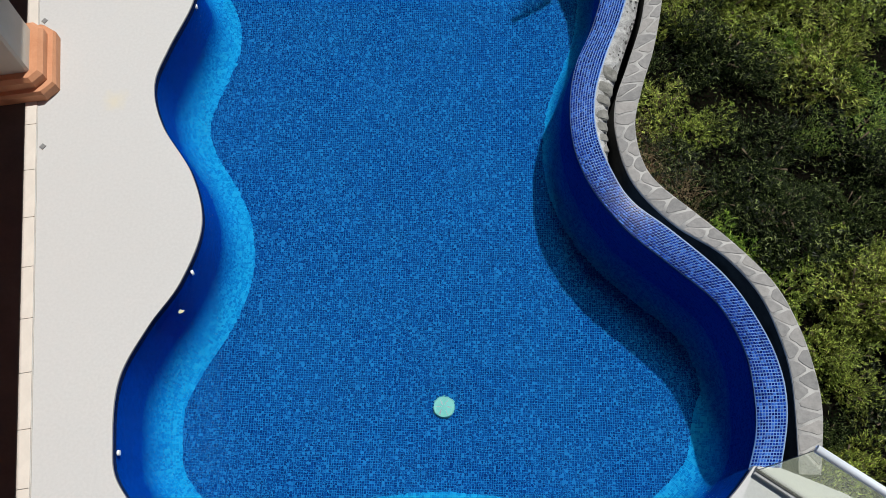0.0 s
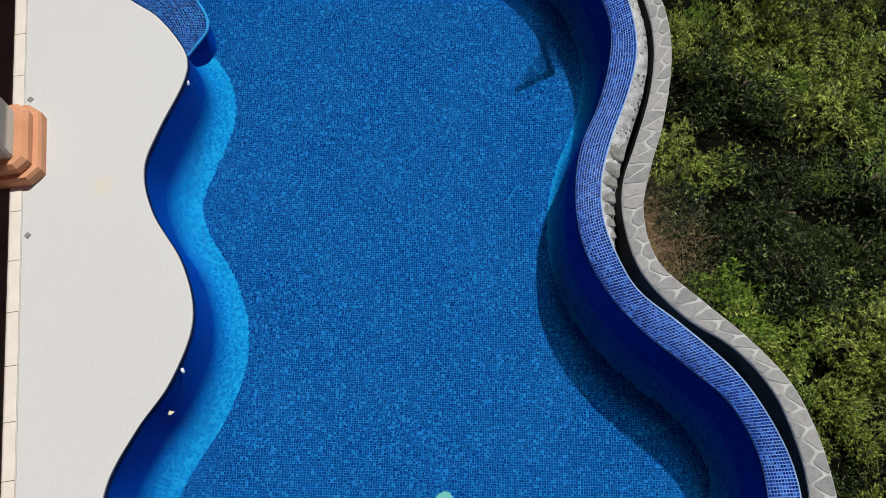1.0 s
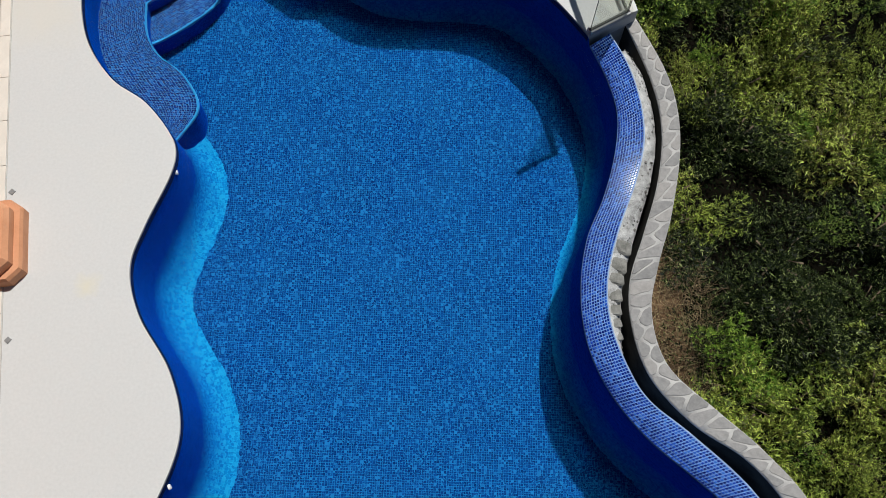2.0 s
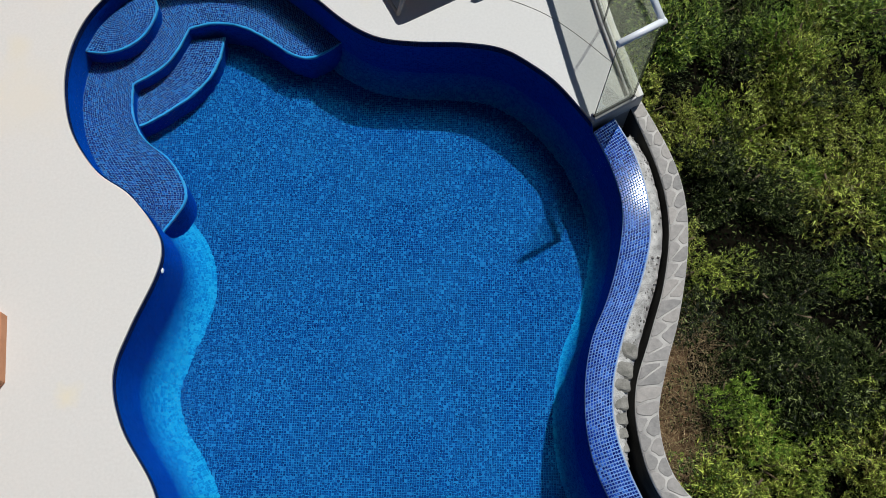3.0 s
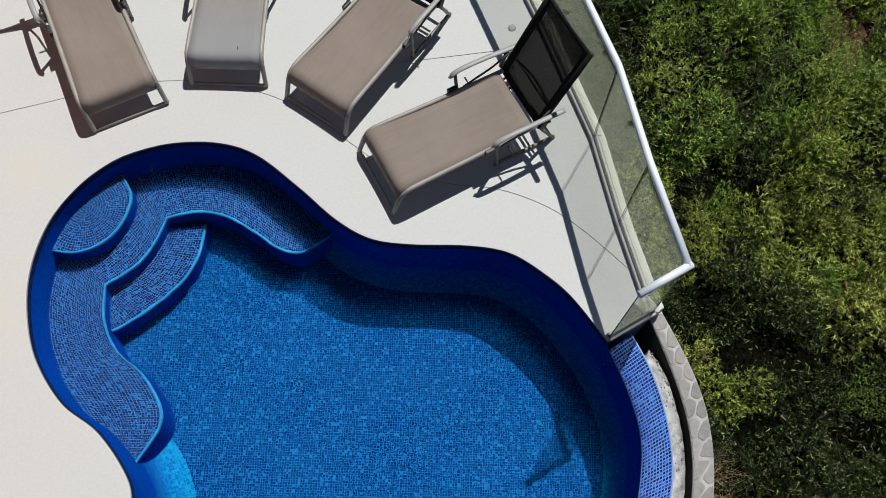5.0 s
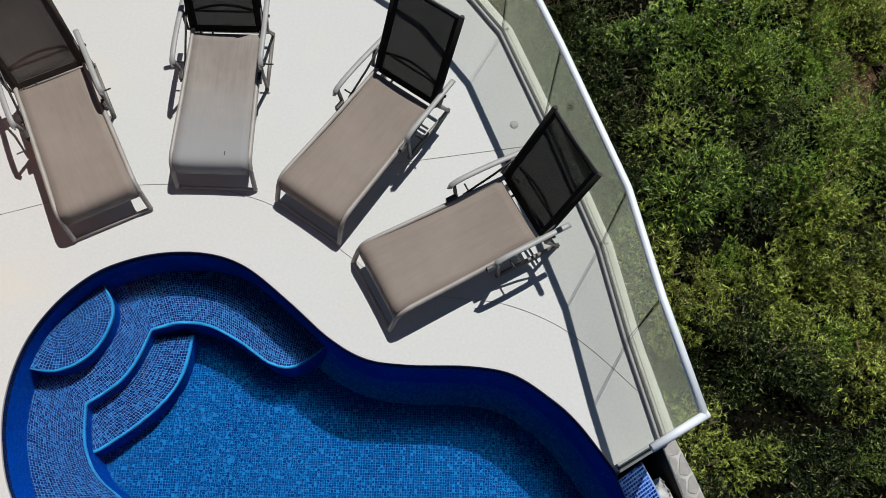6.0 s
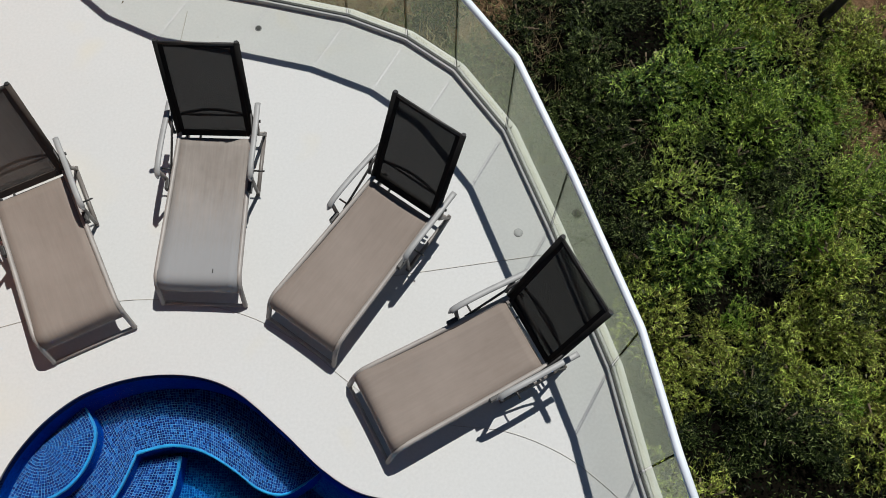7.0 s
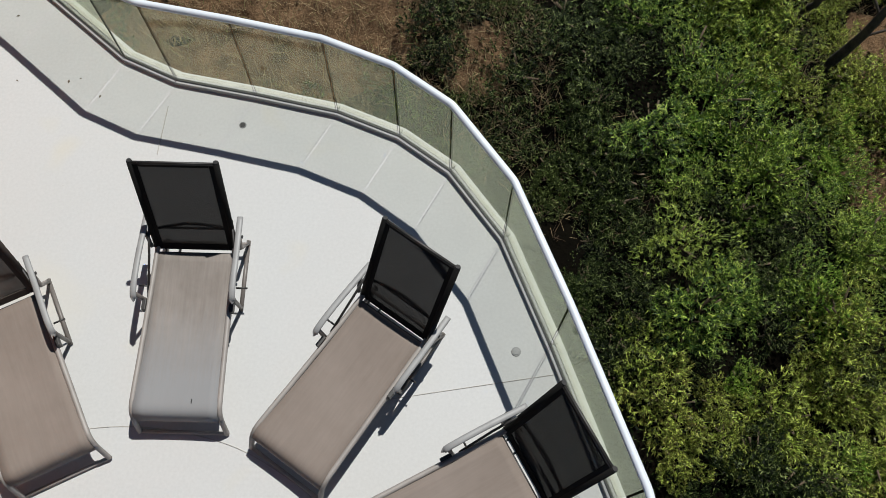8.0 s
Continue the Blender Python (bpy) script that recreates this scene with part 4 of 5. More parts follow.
# ---- sun loungers ----
def lounger(label, seat_mat, back_mat, back_angle=68.6):
    """Local y runs from the foot to the head; the foot bend is at y = 0."""
    ob = thing("sun_lounger", label, "sun lounger", "loungers round the pool")
    W, H, L = 0.270, 0.28, 1.095
    BW = 0.277

    def half(y):
        """Half width of the seat, widest at the foot."""
        return 0.291 - 0.021 * min(max(y / L, 0.0), 1.0)

    # seat sling: rolls down over the foot end
    prof = [(-0.052, 0.165), (-0.056, 0.20), (-0.048, 0.240), (-0.026, 0.272), (0.02, 0.288), (0.12, 0.285), (0.35, 0.273), (0.6, 0.268), (0.85, 0.275), (L, 0.288)]
    pl = curve([(a, b_) for a, b_ in prof], 3)
    lines = []
    for k in range(9):
        u = -1 + k / 4
        sag = -0.012 * (1 - u * u)
        lines.append([Vector((u * (half(p.x) - 0.010), p.x, p.y + sag)) for p in pl])
    part("seat_sling", strip(lines), seat_mat, ob).modifiers.new("thickness", "SOLIDIFY").thickness = 0.004
    # backrest sling
    BA = radians(back_angle)
    by, bz = L + 0.048, H + 0.005
    up = Vector((0, math.cos(BA), math.sin(BA)))
    nr = Vector((0, -math.sin(BA), math.cos(BA)))
    lean = Matrix(((1, 0, 0, 0), (0, up.y, nr.y, by), (0, up.z, nr.z, bz), (0, 0, 0, 1)))
    dark = back_mat is M_SLING_BACK_SHADED
    hem = M_SLEEVE if dark else M_SLEEVE_LIGHT
    lines = []
    for k in range(9):
        u = -1 + k / 4
        lines.append([lean @ Vector((u * (BW - 0.01), -0.015 + 0.80 * q / 8, -0.016 * (1 - u * u) * math.sin(math.pi * (0.15 + 0.8 * q / 8)))) for q in range(9)])
    part("back_sling", strip(lines), back_mat, ob, "dark woven backrest sling").modifiers.new("thickness", "SOLIDIFY").thickness = 0.003
    # doubled hems round the backrest sling
    for lo, hi in (((-BW + 0.006, -0.02), (-BW + 0.048, 0.79)), ((BW - 0.048, -0.02), (BW - 0.006, 0.79)), ((-BW + 0.05, 0.755), (BW - 0.05, 0.79)), ((-BW + 0.05, -0.02), (BW - 0.05, 0.035))):
        part("sling_hem", box(bmesh.new(), (*lo, 0.003), (*hi, 0.010), 0.002, lean), hem, ob, "opaque doubled hem of the backrest sling")
    # hinge links across the gap between seat and backrest
    for x in (-BW + 0.065, -BW + 0.16, BW - 0.02):
        part("hinge_link", box(bmesh.new(), (x - 0.007, L - 0.01, H - 0.022), (x + 0.007, by + 0.006, H - 0.004), 0.002), M_DARKMETAL, ob, "dark hinge link")
    for sx in (-1, 1):
        # seat side rail, bending down to the deck at the foot
        rail = curve([(sx * half(L), L + 0.05, 0.285), (sx * half(0.85), 0.85, 0.278), (sx * half(0.45), 0.45, 0.275), (sx * half(0.1), 0.10, 0.28), (sx * half(0), 0.0, 0.265), (sx * 0.293, -0.050, 0.20), (sx * 0.295, -0.085, 0.10), (sx * 0.297, -0.112, 0.018)], 4)
        part("side_rail", tube(bmesh.new(), rail, 0.019, 8), M_FRAME, ob)
        # backrest side tube with sling sleeve
        a = Vector((sx * BW, by, bz))
        bt = part("back_tube", tube(bmesh.new(), [a - up * 0.02, a + up * 0.39, a + up * 0.79], 0.021, 8), hem, ob, "backrest tube in a dark sling sleeve")
        part("end_cap", tube(bmesh.new(), [a + up * 0.785, a + up * 0.802], 0.017, 8), M_DARKMETAL, bt, "black end cap")
        # armrest: flat curved bar
        ax = sx * (W + 0.062)
        arm = curve([(ax, 0.705, 0.415), (ax, 0.73, 0.45), (ax, 0.82, 0.47), (ax, 1.00, 0.467), (ax * 0.99, 1.16, 0.458), (ax * 0.98, 1.31, 0.45)], 4)
        bm = tube(bmesh.new(), arm, 0.0215, 10, 0.45)
        am = part("armrest", bm, M_ARM, ob, "flat grey armrest")
        part("arm_pivot", tube(bmesh.new(), [(sx * (W + 0.02), 1.17, 0.43), (sx * (W + 0.085), 1.17, 0.43)], 0.012, 8), M_DARKMETAL, am, "dark pivot bolt")
        # front arm post and rear legs
        part("front_post", tube(bmesh.new(), [(sx * (W + 0.055), 0.74, 0.44), (sx * (W + 0.045), 0.75, 0.29), (sx * (W + 0.028), 0.78, 0.02)], 0.015, 8), M_LEG, ob)
        part("rear_leg", tube(bmesh.new(), [(sx * (W + 0.055), 1.20, 0.45), (sx * (W + 0.045), 1.14, 0.29), (sx * (W + 0.028), 1.28, 0.02)], 0.015, 8), M_LEG, ob)
        part("skid", tube(bmesh.new(), [(sx * (W + 0.028), 0.76, 0.016), (sx * (W + 0.028), 1.30, 0.016)], 0.016, 8), M_LEG, ob)
        part("prop_bar", tube(bmesh.new(), [(sx * (W + 0.022), 0.80, 0.275), (sx * (W + 0.030), 1.05, 0.35), (sx * (W + 0.015), 1.26, 0.51)], 0.009, 6), M_DARKMETAL, ob, "thin dark prop bar of the backrest")
        part("bracket", box(bmesh.new(), (sx * (W + 0.030) - 0.014, 0.665, 0.26), (sx * (W + 0.030) + 0.014, 0.745, 0.315), 0.005), M_DARKMETAL, ob, "dark hinge bracket")
        part("lock_pin", tube(bmesh.new(), [(sx * (W + 0.03), 0.86, 0.24), (sx * (W + 0.11), 0.86, 0.24)], 0.007, 6), M_DARKMETAL, ob, "short dark locking pin")
    for nm, y, z, w in (("foot_bar", -0.110, 0.018, 0.297), ("foot_sling_bar", -0.05, 0.165, 0.288), ("mid_bar", 0.42, 0.23, W), ("rear_bar", L + 0.003, 0.270, W), ("leg_bar", 1.23, 0.13, W + 0.045)):
        part(nm, tube(bmesh.new(), [(-w, y, z), (0, y, z), (w, y, z)], 0.008 if nm == "rear_bar" else 0.014, 8), M_FRAME if nm != "rear_bar" else M_DARKMETAL, ob)
    # arched support behind the backrest, showing dimly through the mesh
    arch = [lean @ Vector((x * (BW - 0.03), 0.13 + 0.055 * math.cos(x * 1.5), -0.045)) for x in (-1.0, -0.7, -0.35, 0.0, 0.35, 0.7, 1.0)]
    part("back_support", tube(bmesh.new(), curve(arch, 3), 0.011, 8), M_DARKMETAL, ob, "arched dark support bar behind the backrest")
    part("back_support", tube(bmesh.new(), [lean @ Vector((x * (BW - 0.03), 0.11, -0.075)) for x in (-1, 0, 1)], 0.009, 8), M_DARKMETAL, ob, "straight dark support bar behind the backrest")
    a = Vector((0, by, bz)) + up * 0.78
    part("top_bar", tube(bmesh.new(), [a + Vector((-W, 0, 0)), a, a + Vector((W, 0, 0))], 0.013, 8), M_DARKMETAL, ob)
    a = Vector((0, by, bz)) - up * 0.01
    part("hinge_bar", tube(bmesh.new(), [a + Vector((-W, 0, 0)), a, a + Vector((W, 0, 0))], 0.009, 8), M_DARKMETAL, ob)
    return ob


def place(ob, foot, angle):
    ob.matrix_world = pose(foot[0], foot[1], 0, 0, 0, angle - 90)


def crumb(x, y, r, turn):
    """A dry leaf crumb: a small folded flake."""
    bm = bmesh.new()
    a, b_, c, d, e = ((-r, 0, 0.001), (0, -r * 0.5, 0.001), (r, 0.1 * r, 0.002), (0.1 * r, r * 0.5, 0.002), (0, 0, r * 0.4))
    vs = [bm.verts.new(p) for p in (a, b_, c, d, e)]
    for i in range(4):
        bm.faces.new((vs[i], vs[(i + 1) % 4], vs[4]))
    bm.faces.new(vs[3::-1])
    ob = tagged(put("leaf_crumb", bm, M_TWIG), "tiny brown dry leaf crumb on the deck", "leaf crumb", "leaf crumbs")
    ob.matrix_world = pose(x, y, 0.0, 0, 0, turn)


one = lounger("taupe woven sling lounger with raised dark backrest", M_SLING, M_SLING_BACK_SHADED, 66.0)
place(one, (-0.256, 7.311), 29.3)
copy_thing(one, pose(-0.798, 7.919, 0, 0, 0, 55.5 - 90))
two = lounger("greyed weathered sling lounger with raised dark backrest", M_SLING_GREY, M_SLING_BACK_SHADED, 67.8)
place(two, (-1.578, 8.198), 89.6)
part("tag", box(bmesh.new(), (0.100, 0.040, 0.276), (0.107, 0.072, 0.284), 0.001), M_DARKMETAL, two, "small black tag on the sling")
three = lounger("taupe sling lounger with raised lighter brown backrest", M_SLING, M_SLING_BACK_LIGHT, 67.8)
place(three, (-2.372, 7.872), 117.0)


for x, y, q, t in ((-3.36, 11.44, 0.016, 20), (-2.84, 10.83, 0.018, 80), (-2.75, 10.86, 0.011, 10), (-3.25, 10.83, 0.014, 140), (-2.57, 10.70, 0.016, 60)):
    crumb(x, y, q, t)

# ---- hillside plants ----
def leaf_mesh(name, seed, radius, height, clusters, leaves, size, material):
    """A shrub crown: twig tips on a lumpy dome, each with a rosette of narrow leaves."""
    r = np.random.RandomState(seed)
    lobes = r.normal(0, 1, (7, 3))
    lobes[:, 2] = np.abs(lobes[:, 2]) * 0.8 + 0.2
    lobes /= np.linalg.norm(lobes, axis=1, keepdims=True)
    d = r.normal(0, 1, (clusters, 3))
    d[:, 2] = np.abs(d[:, 2]) * 0.9
    d /= np.linalg.norm(d, axis=1, keepdims=True)
    lump = 0.26 + 0.86 * np.max(np.clip(d @ lobes.T, 0, 1) ** 7, axis=1)
    deep = 1 - 0.55 * r.rand(clusters) ** 2.2
    p = d * (lump * deep)[:, None] * np.array([radius, radius, height])
    axis = d * np.array([1, 1, 1.0]) + np.array([0, 0, 0.7]) + r.normal(0, 0.3, (clusters, 3))
    axis /= np.linalg.norm(axis, axis=1, keepdims=True)
    n = clusters * leaves
    P, A = np.repeat(p, leaves, 0), np.repeat(axis, leaves, 0)
    side = r.normal(0, 1, (n, 3))
    side -= A * np.sum(side * A, 1, keepdims=True)
    side /= np.linalg.norm(side, axis=1, keepdims=True)
    spread = r.uniform(0.35, 1.25, (n, 1))
    way = A * np.cos(spread) + side * np.sin(spread)
    across = np.cross(way, A)
    across /= np.linalg.norm(across, axis=1, keepdims=True) + 1e-9
    ln = size * r.uniform(0.6, 1.25, (n, 1))
    wd = ln * r.uniform(0.085, 0.14, (n, 1))
    base = P - A * r.uniform(0, 0.07, (n, 1))
    drop = np.array([0, 0, -1.0]) * ln * r.uniform(0.0, 0.25, (n, 1))
    v = np.stack([base + across * wd, base + way * ln + drop, base - across * wd], 1).reshape(-1, 3)
    me = bpy.data.meshes.new(name)
    k = np.arange(n) * 3
    me.from_pydata(v.tolist(), [], np.stack([k, k + 1, k + 2], 1).tolist())
    me.materials.append(material)
    return me


def stem_mesh(seed, radius, height):
    r = random.Random(seed)
    bm = bmesh.new()
    for _ in range(6):
        a, q = r.uniform(0, 6.28), r.uniform(0.2, 0.5)
        tip = Vector((math.cos(a) * radius * q, math.sin(a) * radius * q, height * r.uniform(0.3, 0.5)))
        tube(bm, [(0, 0, -0.5), tip * 0.4 + Vector((r.uniform(-.05, .05), r.uniform(-.05, .05), 0.05)), tip], 0.014, 5)
    me = bpy.data.meshes.new("stem")
    bm.to_mesh(me)
    bm.free()
    me.materials.append(M_TWIG)
    return me


olive_kinds = [(leaf_mesh('foliage', 80 + i, 0.8, 1.05, 950, 9, (0.075, 0.06)[i % 2], M_OLIVE), stem_mesh(50 + i, 0.8, 1.05)) for i in range(2)]
shaded_kinds = [(leaf_mesh('foliage', 60 + i, 0.85, 1.1, 900, 9, (0.07, 0.06, 0.05)[i % 3], M_SHRUB_SHADED), stem_mesh(30 + i, 0.85, 1.1)) for i in range(4)]
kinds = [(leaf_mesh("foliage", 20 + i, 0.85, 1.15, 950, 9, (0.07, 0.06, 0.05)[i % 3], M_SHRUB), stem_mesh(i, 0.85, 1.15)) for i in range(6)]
broad = (leaf_mesh("foliage", 40, 0.75, 0.9, 950, 8, 0.068, M_BRIGHT), stem_mesh(9, 0.75, 0.9))


def shrub(pair, x, y, s, sz, turn, label):
    ob = thing("shrub", label, "shrub", "hillside shrubs")
    ob.matrix_world = Matrix.LocRotScale((x, y, ground_z(x, y) - 0.05), Euler((0, 0, turn)), (s, s, s * sz))
    f = new("foliage", pair[0])
    f.parent = ob
    t = new("stem", pair[1])
    t.parent = ob
    return ob


rng = random.Random(12)


CLEARINGS = ((3.25, 5.35, 0.50, 1.25), (2.60, 3.90, 0.6, 0.7), (-2.6, 15.1, 2.6, 1.4), (0.6, 14.6, 0.5, 0.6), (7.0, 13.2, 0.5, 0.7), (7.6, 15.4, 0.8, 1.2))
# shrubs by stretch of the hillside: 0 darkened for shaded hollows, 1 green, 2 yellow green
SHRUB_TONES = ((4.2, 14.1, 1), (5.0, 13.6, 1), (3.5, 11.9, 1), (6.0, 14.6, 2), (4.8, 9.2, 2), (3.8, 9.4, 2), (2.0, 13.8, 0), (2.3, 11.1, 0), (3.4, 10.5, 0), (4.4, 11.8, 0), (5.6, 10.4, 0), (3.0, 12.0, 0),
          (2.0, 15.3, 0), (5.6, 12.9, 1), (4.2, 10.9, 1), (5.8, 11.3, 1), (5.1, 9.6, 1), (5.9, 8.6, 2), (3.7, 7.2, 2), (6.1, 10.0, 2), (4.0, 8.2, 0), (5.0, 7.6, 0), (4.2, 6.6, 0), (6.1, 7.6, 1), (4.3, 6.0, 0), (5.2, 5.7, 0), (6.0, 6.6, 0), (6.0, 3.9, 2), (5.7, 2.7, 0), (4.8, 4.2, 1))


def bare(x, y):
    """Clearings of dry soil and straw."""
    for cx, cy, rx, ry in CLEARINGS:
        if ((x - cx) / rx) ** 2 + ((y - cy) / ry) ** 2 < 1:
            return True
    return False


count = 0
for iy in range(26):
    for ix in range(19):
        x = -6.0 + ix * 0.78 + rng.uniform(-0.36, 0.36) + (iy % 2) * 0.38
        y = -0.6 + iy * 0.72 + rng.uniform(-0.34, 0.34)
        s = rng.choice((0.55, 0.7, 0.85, 1.0, 1.15)) * rng.uniform(0.9, 1.1)
        k, turn, sz = rng.choice(kinds), rng.uniform(0, 6.28), rng.uniform(0.65, 1.45)
        inside = x < 2.75 + (0.45 if y < 3.2 else 0.0) - 0.35 * max(y - 8.5, 0) and y < 12.6
        if inside or bare(x, y) or x > 7.7 or y < 0.9 or y > 17.6 or (x < 2 and y > 16.8) or count > 296:
            continue
        near = sorted((math.hypot(x - gx, y - gy) + 0.25 * rng.random(), kind) for gx, gy, kind in SHRUB_TONES)
        shrub_tone = near[0][1] if rng.random() < 0.85 else near[1][1]
        if shrub_tone == 0:
            shrub(rng.choice(shaded_kinds), x, y, s, sz * 0.6, turn, "hillside shrub with narrow leaves, darkened as a shaded hollow")
        elif shrub_tone == 2:
            shrub(rng.choice(olive_kinds), x, y, s, sz, turn, "olive yellow hillside shrub with narrow leaves")
        else:
            shrub(k, x, y, s, sz, turn, "dense green hillside shrub with narrow leaves")
        count += 1
for x, y, s in ((4.1, 5.0, 0.75), (4.5, 4.55, 0.8), (6.1, 8.75, 0.7), (4.0, 13.7, 0.7), (5.7, 10.9, 0.95), (4.9, 13.3, 0.8), (5.3, 14.6, 0.8), (5.2, 15.6, 0.8), (6.4, 14.2, 0.7), (6.2, 13.4, 0.8), (4.3, 9.8, 0.5), (4.6, 12.2, 0.55)):
    shrub(broad, x, y, s, 1.15, x * 3, "bright green leafy shrub on the hillside")

# more shade-darkened shrubs in the gaps by the rail
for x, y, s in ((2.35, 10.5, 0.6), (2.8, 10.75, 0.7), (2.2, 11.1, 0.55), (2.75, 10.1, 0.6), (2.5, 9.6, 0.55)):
    shrub(shaded_kinds[int(y * 10) % 4], x, y, s, 0.9, x * 5, "hillside shrub with narrow leaves, darkened as a shaded hollow")

# low creepers between the shrubs, coloured near black for the shade there
r = np.random.RandomState(8)
n = 60000
px = np.where(r.rand(n) < 0.8, r.uniform(2.3, 8.6, n), r.uniform(-6.5, 2.3, n))
py = np.where(px > 2.3, r.uniform(-0.5, 17.5, n), r.uniform(12.2, 17.5, n))
clump = np.array([noise.noise((a * 1.3, b_ * 1.3, 7)) for a, b_ in zip(px, py)])
keep = (clump > -0.25) & np.array([not bare(a, b_) for a, b_ in zip(px, py)])
px, py, clump = px[keep], py[keep], clump[keep]
n = len(px)
pz = np.array([ground_z(a, b_) for a, b_ in zip(px, py)]) + r.uniform(0.02, 0.22, n) + 0.25 * np.clip(clump, 0, 1)
t = r.uniform(0, 6.28318, n)
ln, tilt = r.uniform(0.04, 0.085, n), r.uniform(-0.2, 0.7, n)
way = np.stack([np.cos(t) * np.cos(tilt), np.sin(t) * np.cos(tilt), np.sin(tilt)], 1) * ln[:, None]
side = np.stack([-np.sin(t), np.cos(t), r.uniform(-0.4, 0.4, n)], 1) * (ln * r.uniform(0.08, 0.2, n))[:, None]
base = np.stack([px, py, pz], 1)
v = np.stack([base, base + way * 0.5 + side, base + way, base + way * 0.5 - side], 1).reshape(-1, 3)
k = np.arange(n) * 4
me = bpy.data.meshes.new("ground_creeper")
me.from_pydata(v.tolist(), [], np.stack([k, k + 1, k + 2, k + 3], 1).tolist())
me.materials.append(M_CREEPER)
tagged(new("ground_creeper", me), "low creepers covering the hillside, near black as in shade", "creeper", kind="stuff")

# bare soil in the clearings
for cx, cy, rx, ry in CLEARINGS:
    bm = bmesh.new()
    mid = bm.verts.new((cx, cy, ground_z(cx, cy) + 0.05))
    rings = []
    for q in (0.35, 0.7, 1.0, 1.15):
        ring = []
        for k in range(28):
            a = 6.28318 * k / 28
            wob = 1 + 0.35 * noise.noise((math.cos(a) * 1.7 + cx, math.sin(a) * 1.7 + cy, 2))
            x, y = cx + math.cos(a) * rx * q * wob, cy + math.sin(a) * ry * q * wob
            ring.append(bm.verts.new((x, y, ground_z(x, y) + (0.05 if q < 1.1 else -0.08) + 0.05 * noise.noise((x * 5, y * 5, 0)))))
        rings.append(ring)
    for k in range(28):
        bm.faces.new((mid, rings[0][k], rings[0][(k + 1) % 28]))
        for a, b_ in zip(rings, rings[1:]):
            bm.faces.new((a[k], b_[k], b_[(k + 1) % 28], a[(k + 1) % 28])).smooth = True
    tagged(put("bare_soil", bm, M_BARE), "patch of reddish bare soil between shrubs", "soil", kind="structure")

# dry grass in the clearings
r = np.random.RandomState(5)
v, fc = [], []
for cx, cy, rx, ry, n in ((3.3, 5.4, 0.8, 1.6, 4200), (2.5, 3.7, 0.9, 1.0, 1400), (-1.6, 14.5, 3.4, 2.4, 13000), (7.9, 14.6, 2.2, 3.0, 4200), (2.2, 12.9, 1.2, 1.2, 400)):
    for _ in range(n):
        a, q = r.uniform(0, 6.28), math.sqrt(r.rand())
        x, y = cx + math.cos(a) * q * rx, cy + math.sin(a) * q * ry
        z = ground_z(x, y)
        h, t = r.uniform(0.10, 0.34), r.uniform(0, 6.28)
        dx, dy, w = math.cos(t) * h * r.uniform(0.4, 1.3), math.sin(t) * h * r.uniform(0.4, 1.3), 0.0045
        k = len(v)
        v += [(x - math.sin(t) * w, y + math.cos(t) * w, z), (x + math.sin(t) * w, y - math.cos(t) * w, z), (x + dx, y + dy, z + h)]
        fc.append((k, k + 1, k + 2))
me = bpy.data.meshes.new("dry_grass")
me.from_pydata(v, [], fc)
me.materials.append(M_STRAW)
tagged(new("dry_grass", me), "dry straw grass on bare hillside soil", "dry grass", kind="stuff")


def bare_tree(foot, top, r0, label):
    """A leaning dark trunk with a few bare limbs."""
    ob = thing("tree", label, "tree", "leaning trees")
    a, b_ = Vector(foot), Vector(top)
    bm = bmesh.new()
    n, sides, rings = 9, 9, []
    for i in range(n):
        f = i / (n - 1)
        p = a.lerp(b_, f) + Vector((noise.noise((f * 3, foot[0], 1)), noise.noise((f * 3, foot[1], 5)), 0)) * 0.14
        rad = r0 * (1 - 0.65 * f)
        rings.append([bm.verts.new(p + Vector((math.cos(u) * rad, math.sin(u) * rad, 0))) for u in (6.283 * k / sides for k in range(sides))])
    for q, w in zip(rings, rings[1:]):
        for k in range(sides):
            bm.faces.new((q[k], q[(k + 1) % sides], w[(k + 1) % sides], w[k])).smooth = True
    bm.faces.new(rings[-1])
    part("trunk", bm, M_BARK, ob)
    for i, f in enumerate((0.45, 0.62, 0.78, 0.9)):
        p = a.lerp(b_, f)
        d = Vector((math.cos(i * 2.1), math.sin(i * 2.1), 0.5)) * (0.9 - 0.5 * f)
        part("limb", tube(bmesh.new(), [p, p + d * 0.5 + Vector((0, 0, 0.06)), p + d], r0 * 0.22, 6), M_BARK, ob)
    return ob


bare_tree((6.30, 15.25, -7.0), (6.62, 14.80, -3.2), 0.105, "dark bare tree trunk standing on the hillside")
bare_tree((5.90, 16.20, -7.0), (6.15, 15.75, -4.2), 0.085, "dark slender bare trunk standing on the hillside")

# ---- cap stones of the curving wall ----
rng = random.Random(31)
run = length(stone_in)


def cap_at(u, w):
    """A point of the cap: u metres along, w from 0 (inner) to 1 (outer)."""
    f = min(max(u / run, 0.0), 1.0) * N
    i = min(int(f), N - 1)
    return si[i].lerp(si[i + 1], f - i).lerp(so[i].lerp(so[i + 1], f - i), w)


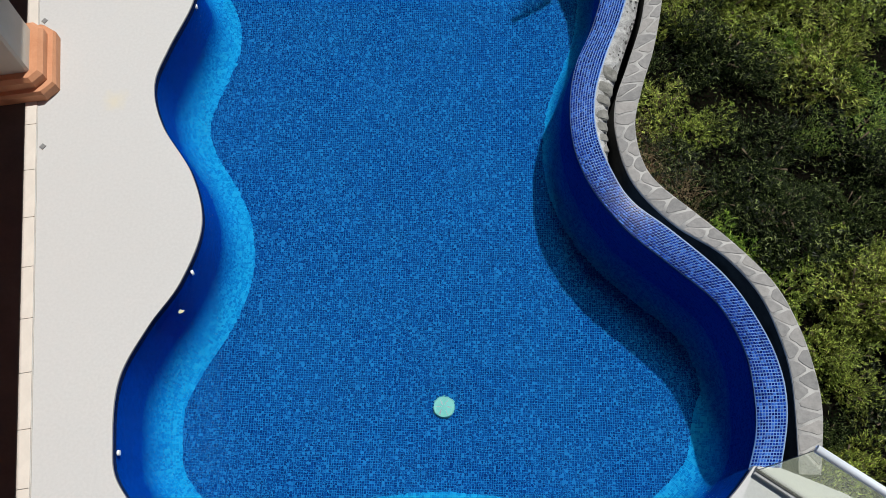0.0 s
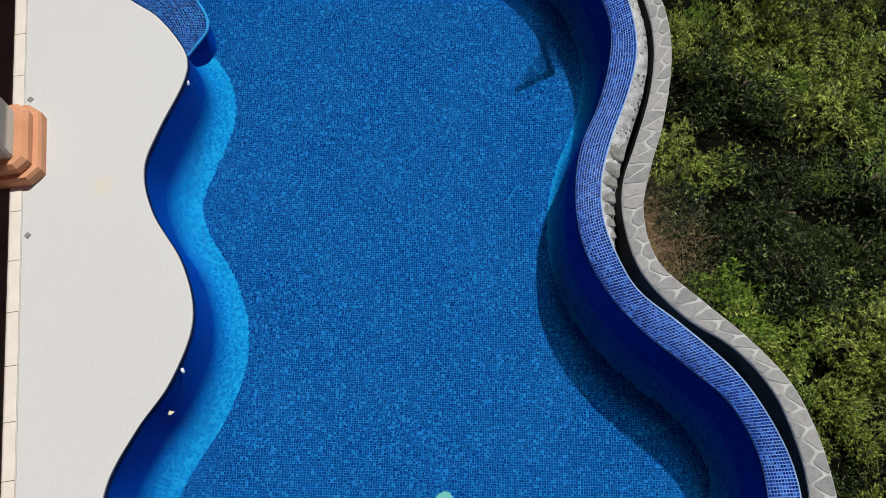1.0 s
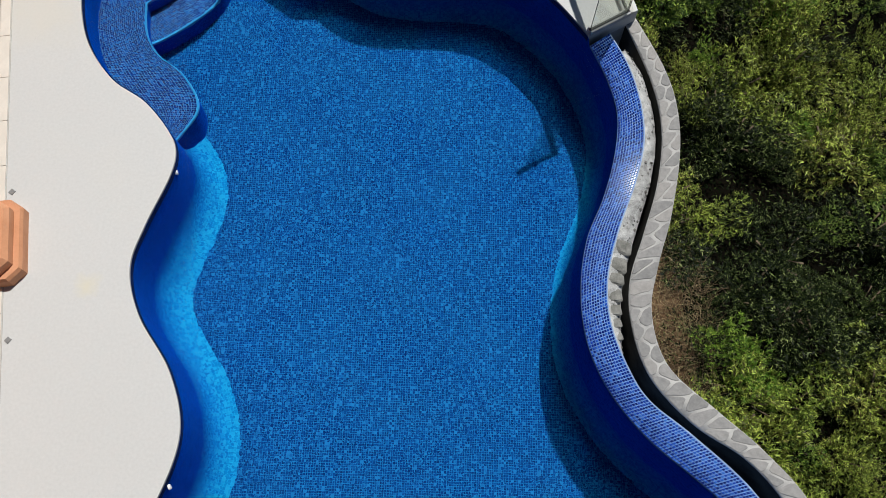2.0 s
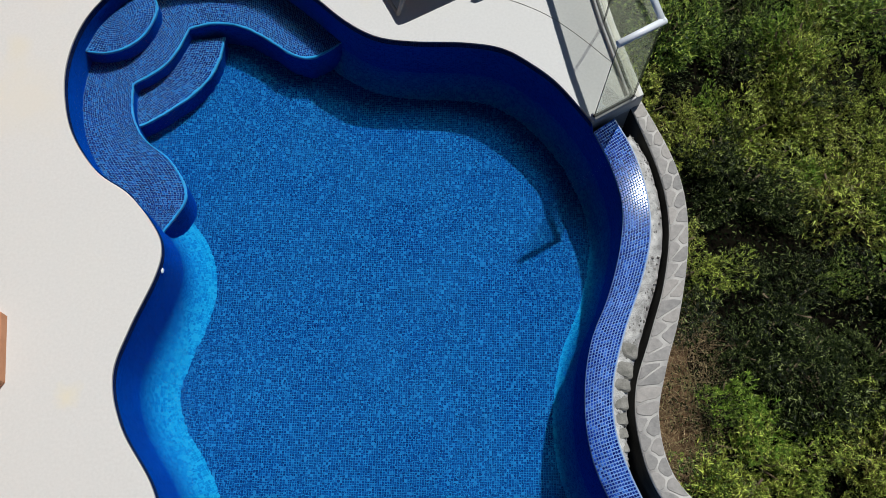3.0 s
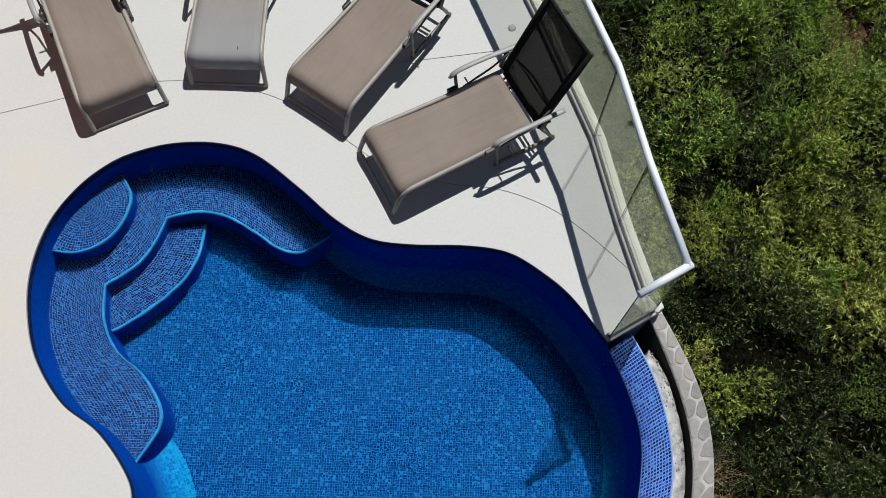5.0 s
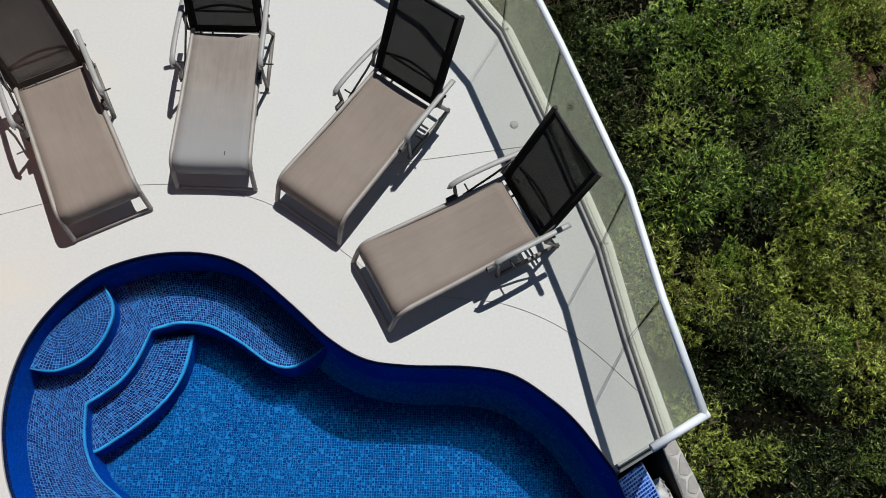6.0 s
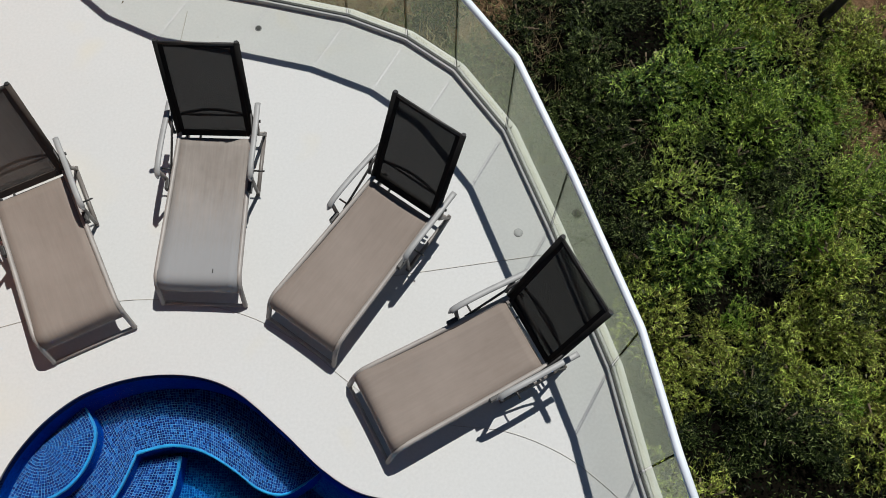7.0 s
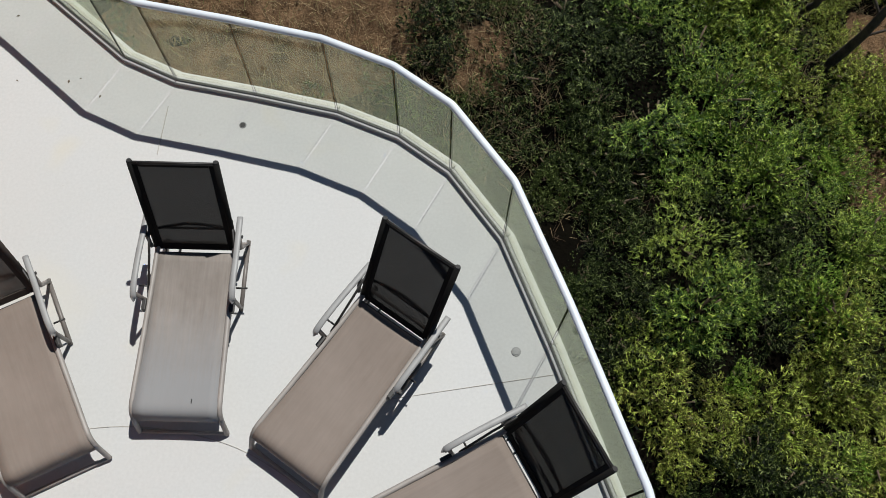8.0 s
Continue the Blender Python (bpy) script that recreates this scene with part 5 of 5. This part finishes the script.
def clip(poly, p, nrm):
    """The part of a polygon on the side of p that nrm points away from."""
    out = []
    for a, b_ in zip(poly, poly[1:] + poly[:1]):
        da, db = (a - p).dot(nrm), (b_ - p).dot(nrm)
        if da <= 0:
            out.append(a)
        if da * db < 0:
            out.append(a.lerp(b_, da / (da - db)))
    return out


CAP_W = 0.165
seeds, u, k = [], 0.03, 0
while u < run:
    w = (0.27, 0.73)[k % 2] + rng.uniform(-0.12, 0.12)
    if rng.random() < 0.18:
        w = rng.uniform(0.42, 0.58)
        u += 0.035
    seeds.append(Vector((u, w * CAP_W)))
    u += rng.uniform(0.052, 0.092)
    k += 1
for n_, c in enumerate(seeds):
    poly = [Vector((max(c.x - 0.2, 0), 0.004)), Vector((min(c.x + 0.2, run), 0.004)), Vector((min(c.x + 0.2, run), CAP_W - 0.002)), Vector((max(c.x - 0.2, 0), CAP_W - 0.002))]
    for o in seeds[max(n_ - 6, 0):n_ + 7]:
        if o is not c:
            d = (o - c).normalized()
            poly = clip(poly, c.lerp(o, 0.5) - d * rng.uniform(0.006, 0.010), d)
    if len(poly) < 3:
        continue
    soft = []
    for a, b_ in zip(poly, poly[1:] + poly[:1]):
        soft += [a.lerp(b_, 0.16), a.lerp(b_, 0.5) + Vector((rng.uniform(-0.004, 0.004), rng.uniform(-0.004, 0.004))), a.lerp(b_, 0.84)]
    pts = [cap_at(p.x, p.y / CAP_W) for p in soft]
    c2 = sum(pts, Vector((0, 0))) / len(pts)
    h = rng.uniform(0.003, 0.006)
    bm = bmesh.new()
    rings = [[bm.verts.new((*(c2 + (p - c2) * q), STONE_Z + z)) for p in pts] for q, z in ((1.0, -0.004), (0.97, h * 0.7), (0.88, h))]
    for a, b_ in zip(rings, rings[1:]):
        for i in range(len(pts)):
            j = (i + 1) % len(pts)
            bm.faces.new((a[i], a[j], b_[j], b_[i]))
    bm.faces.new(rings[-1])
    bmesh.ops.recalc_face_normals(bm, faces=bm.faces[:])
    part("cap_stone", bm, M_STONE, stone_wall)
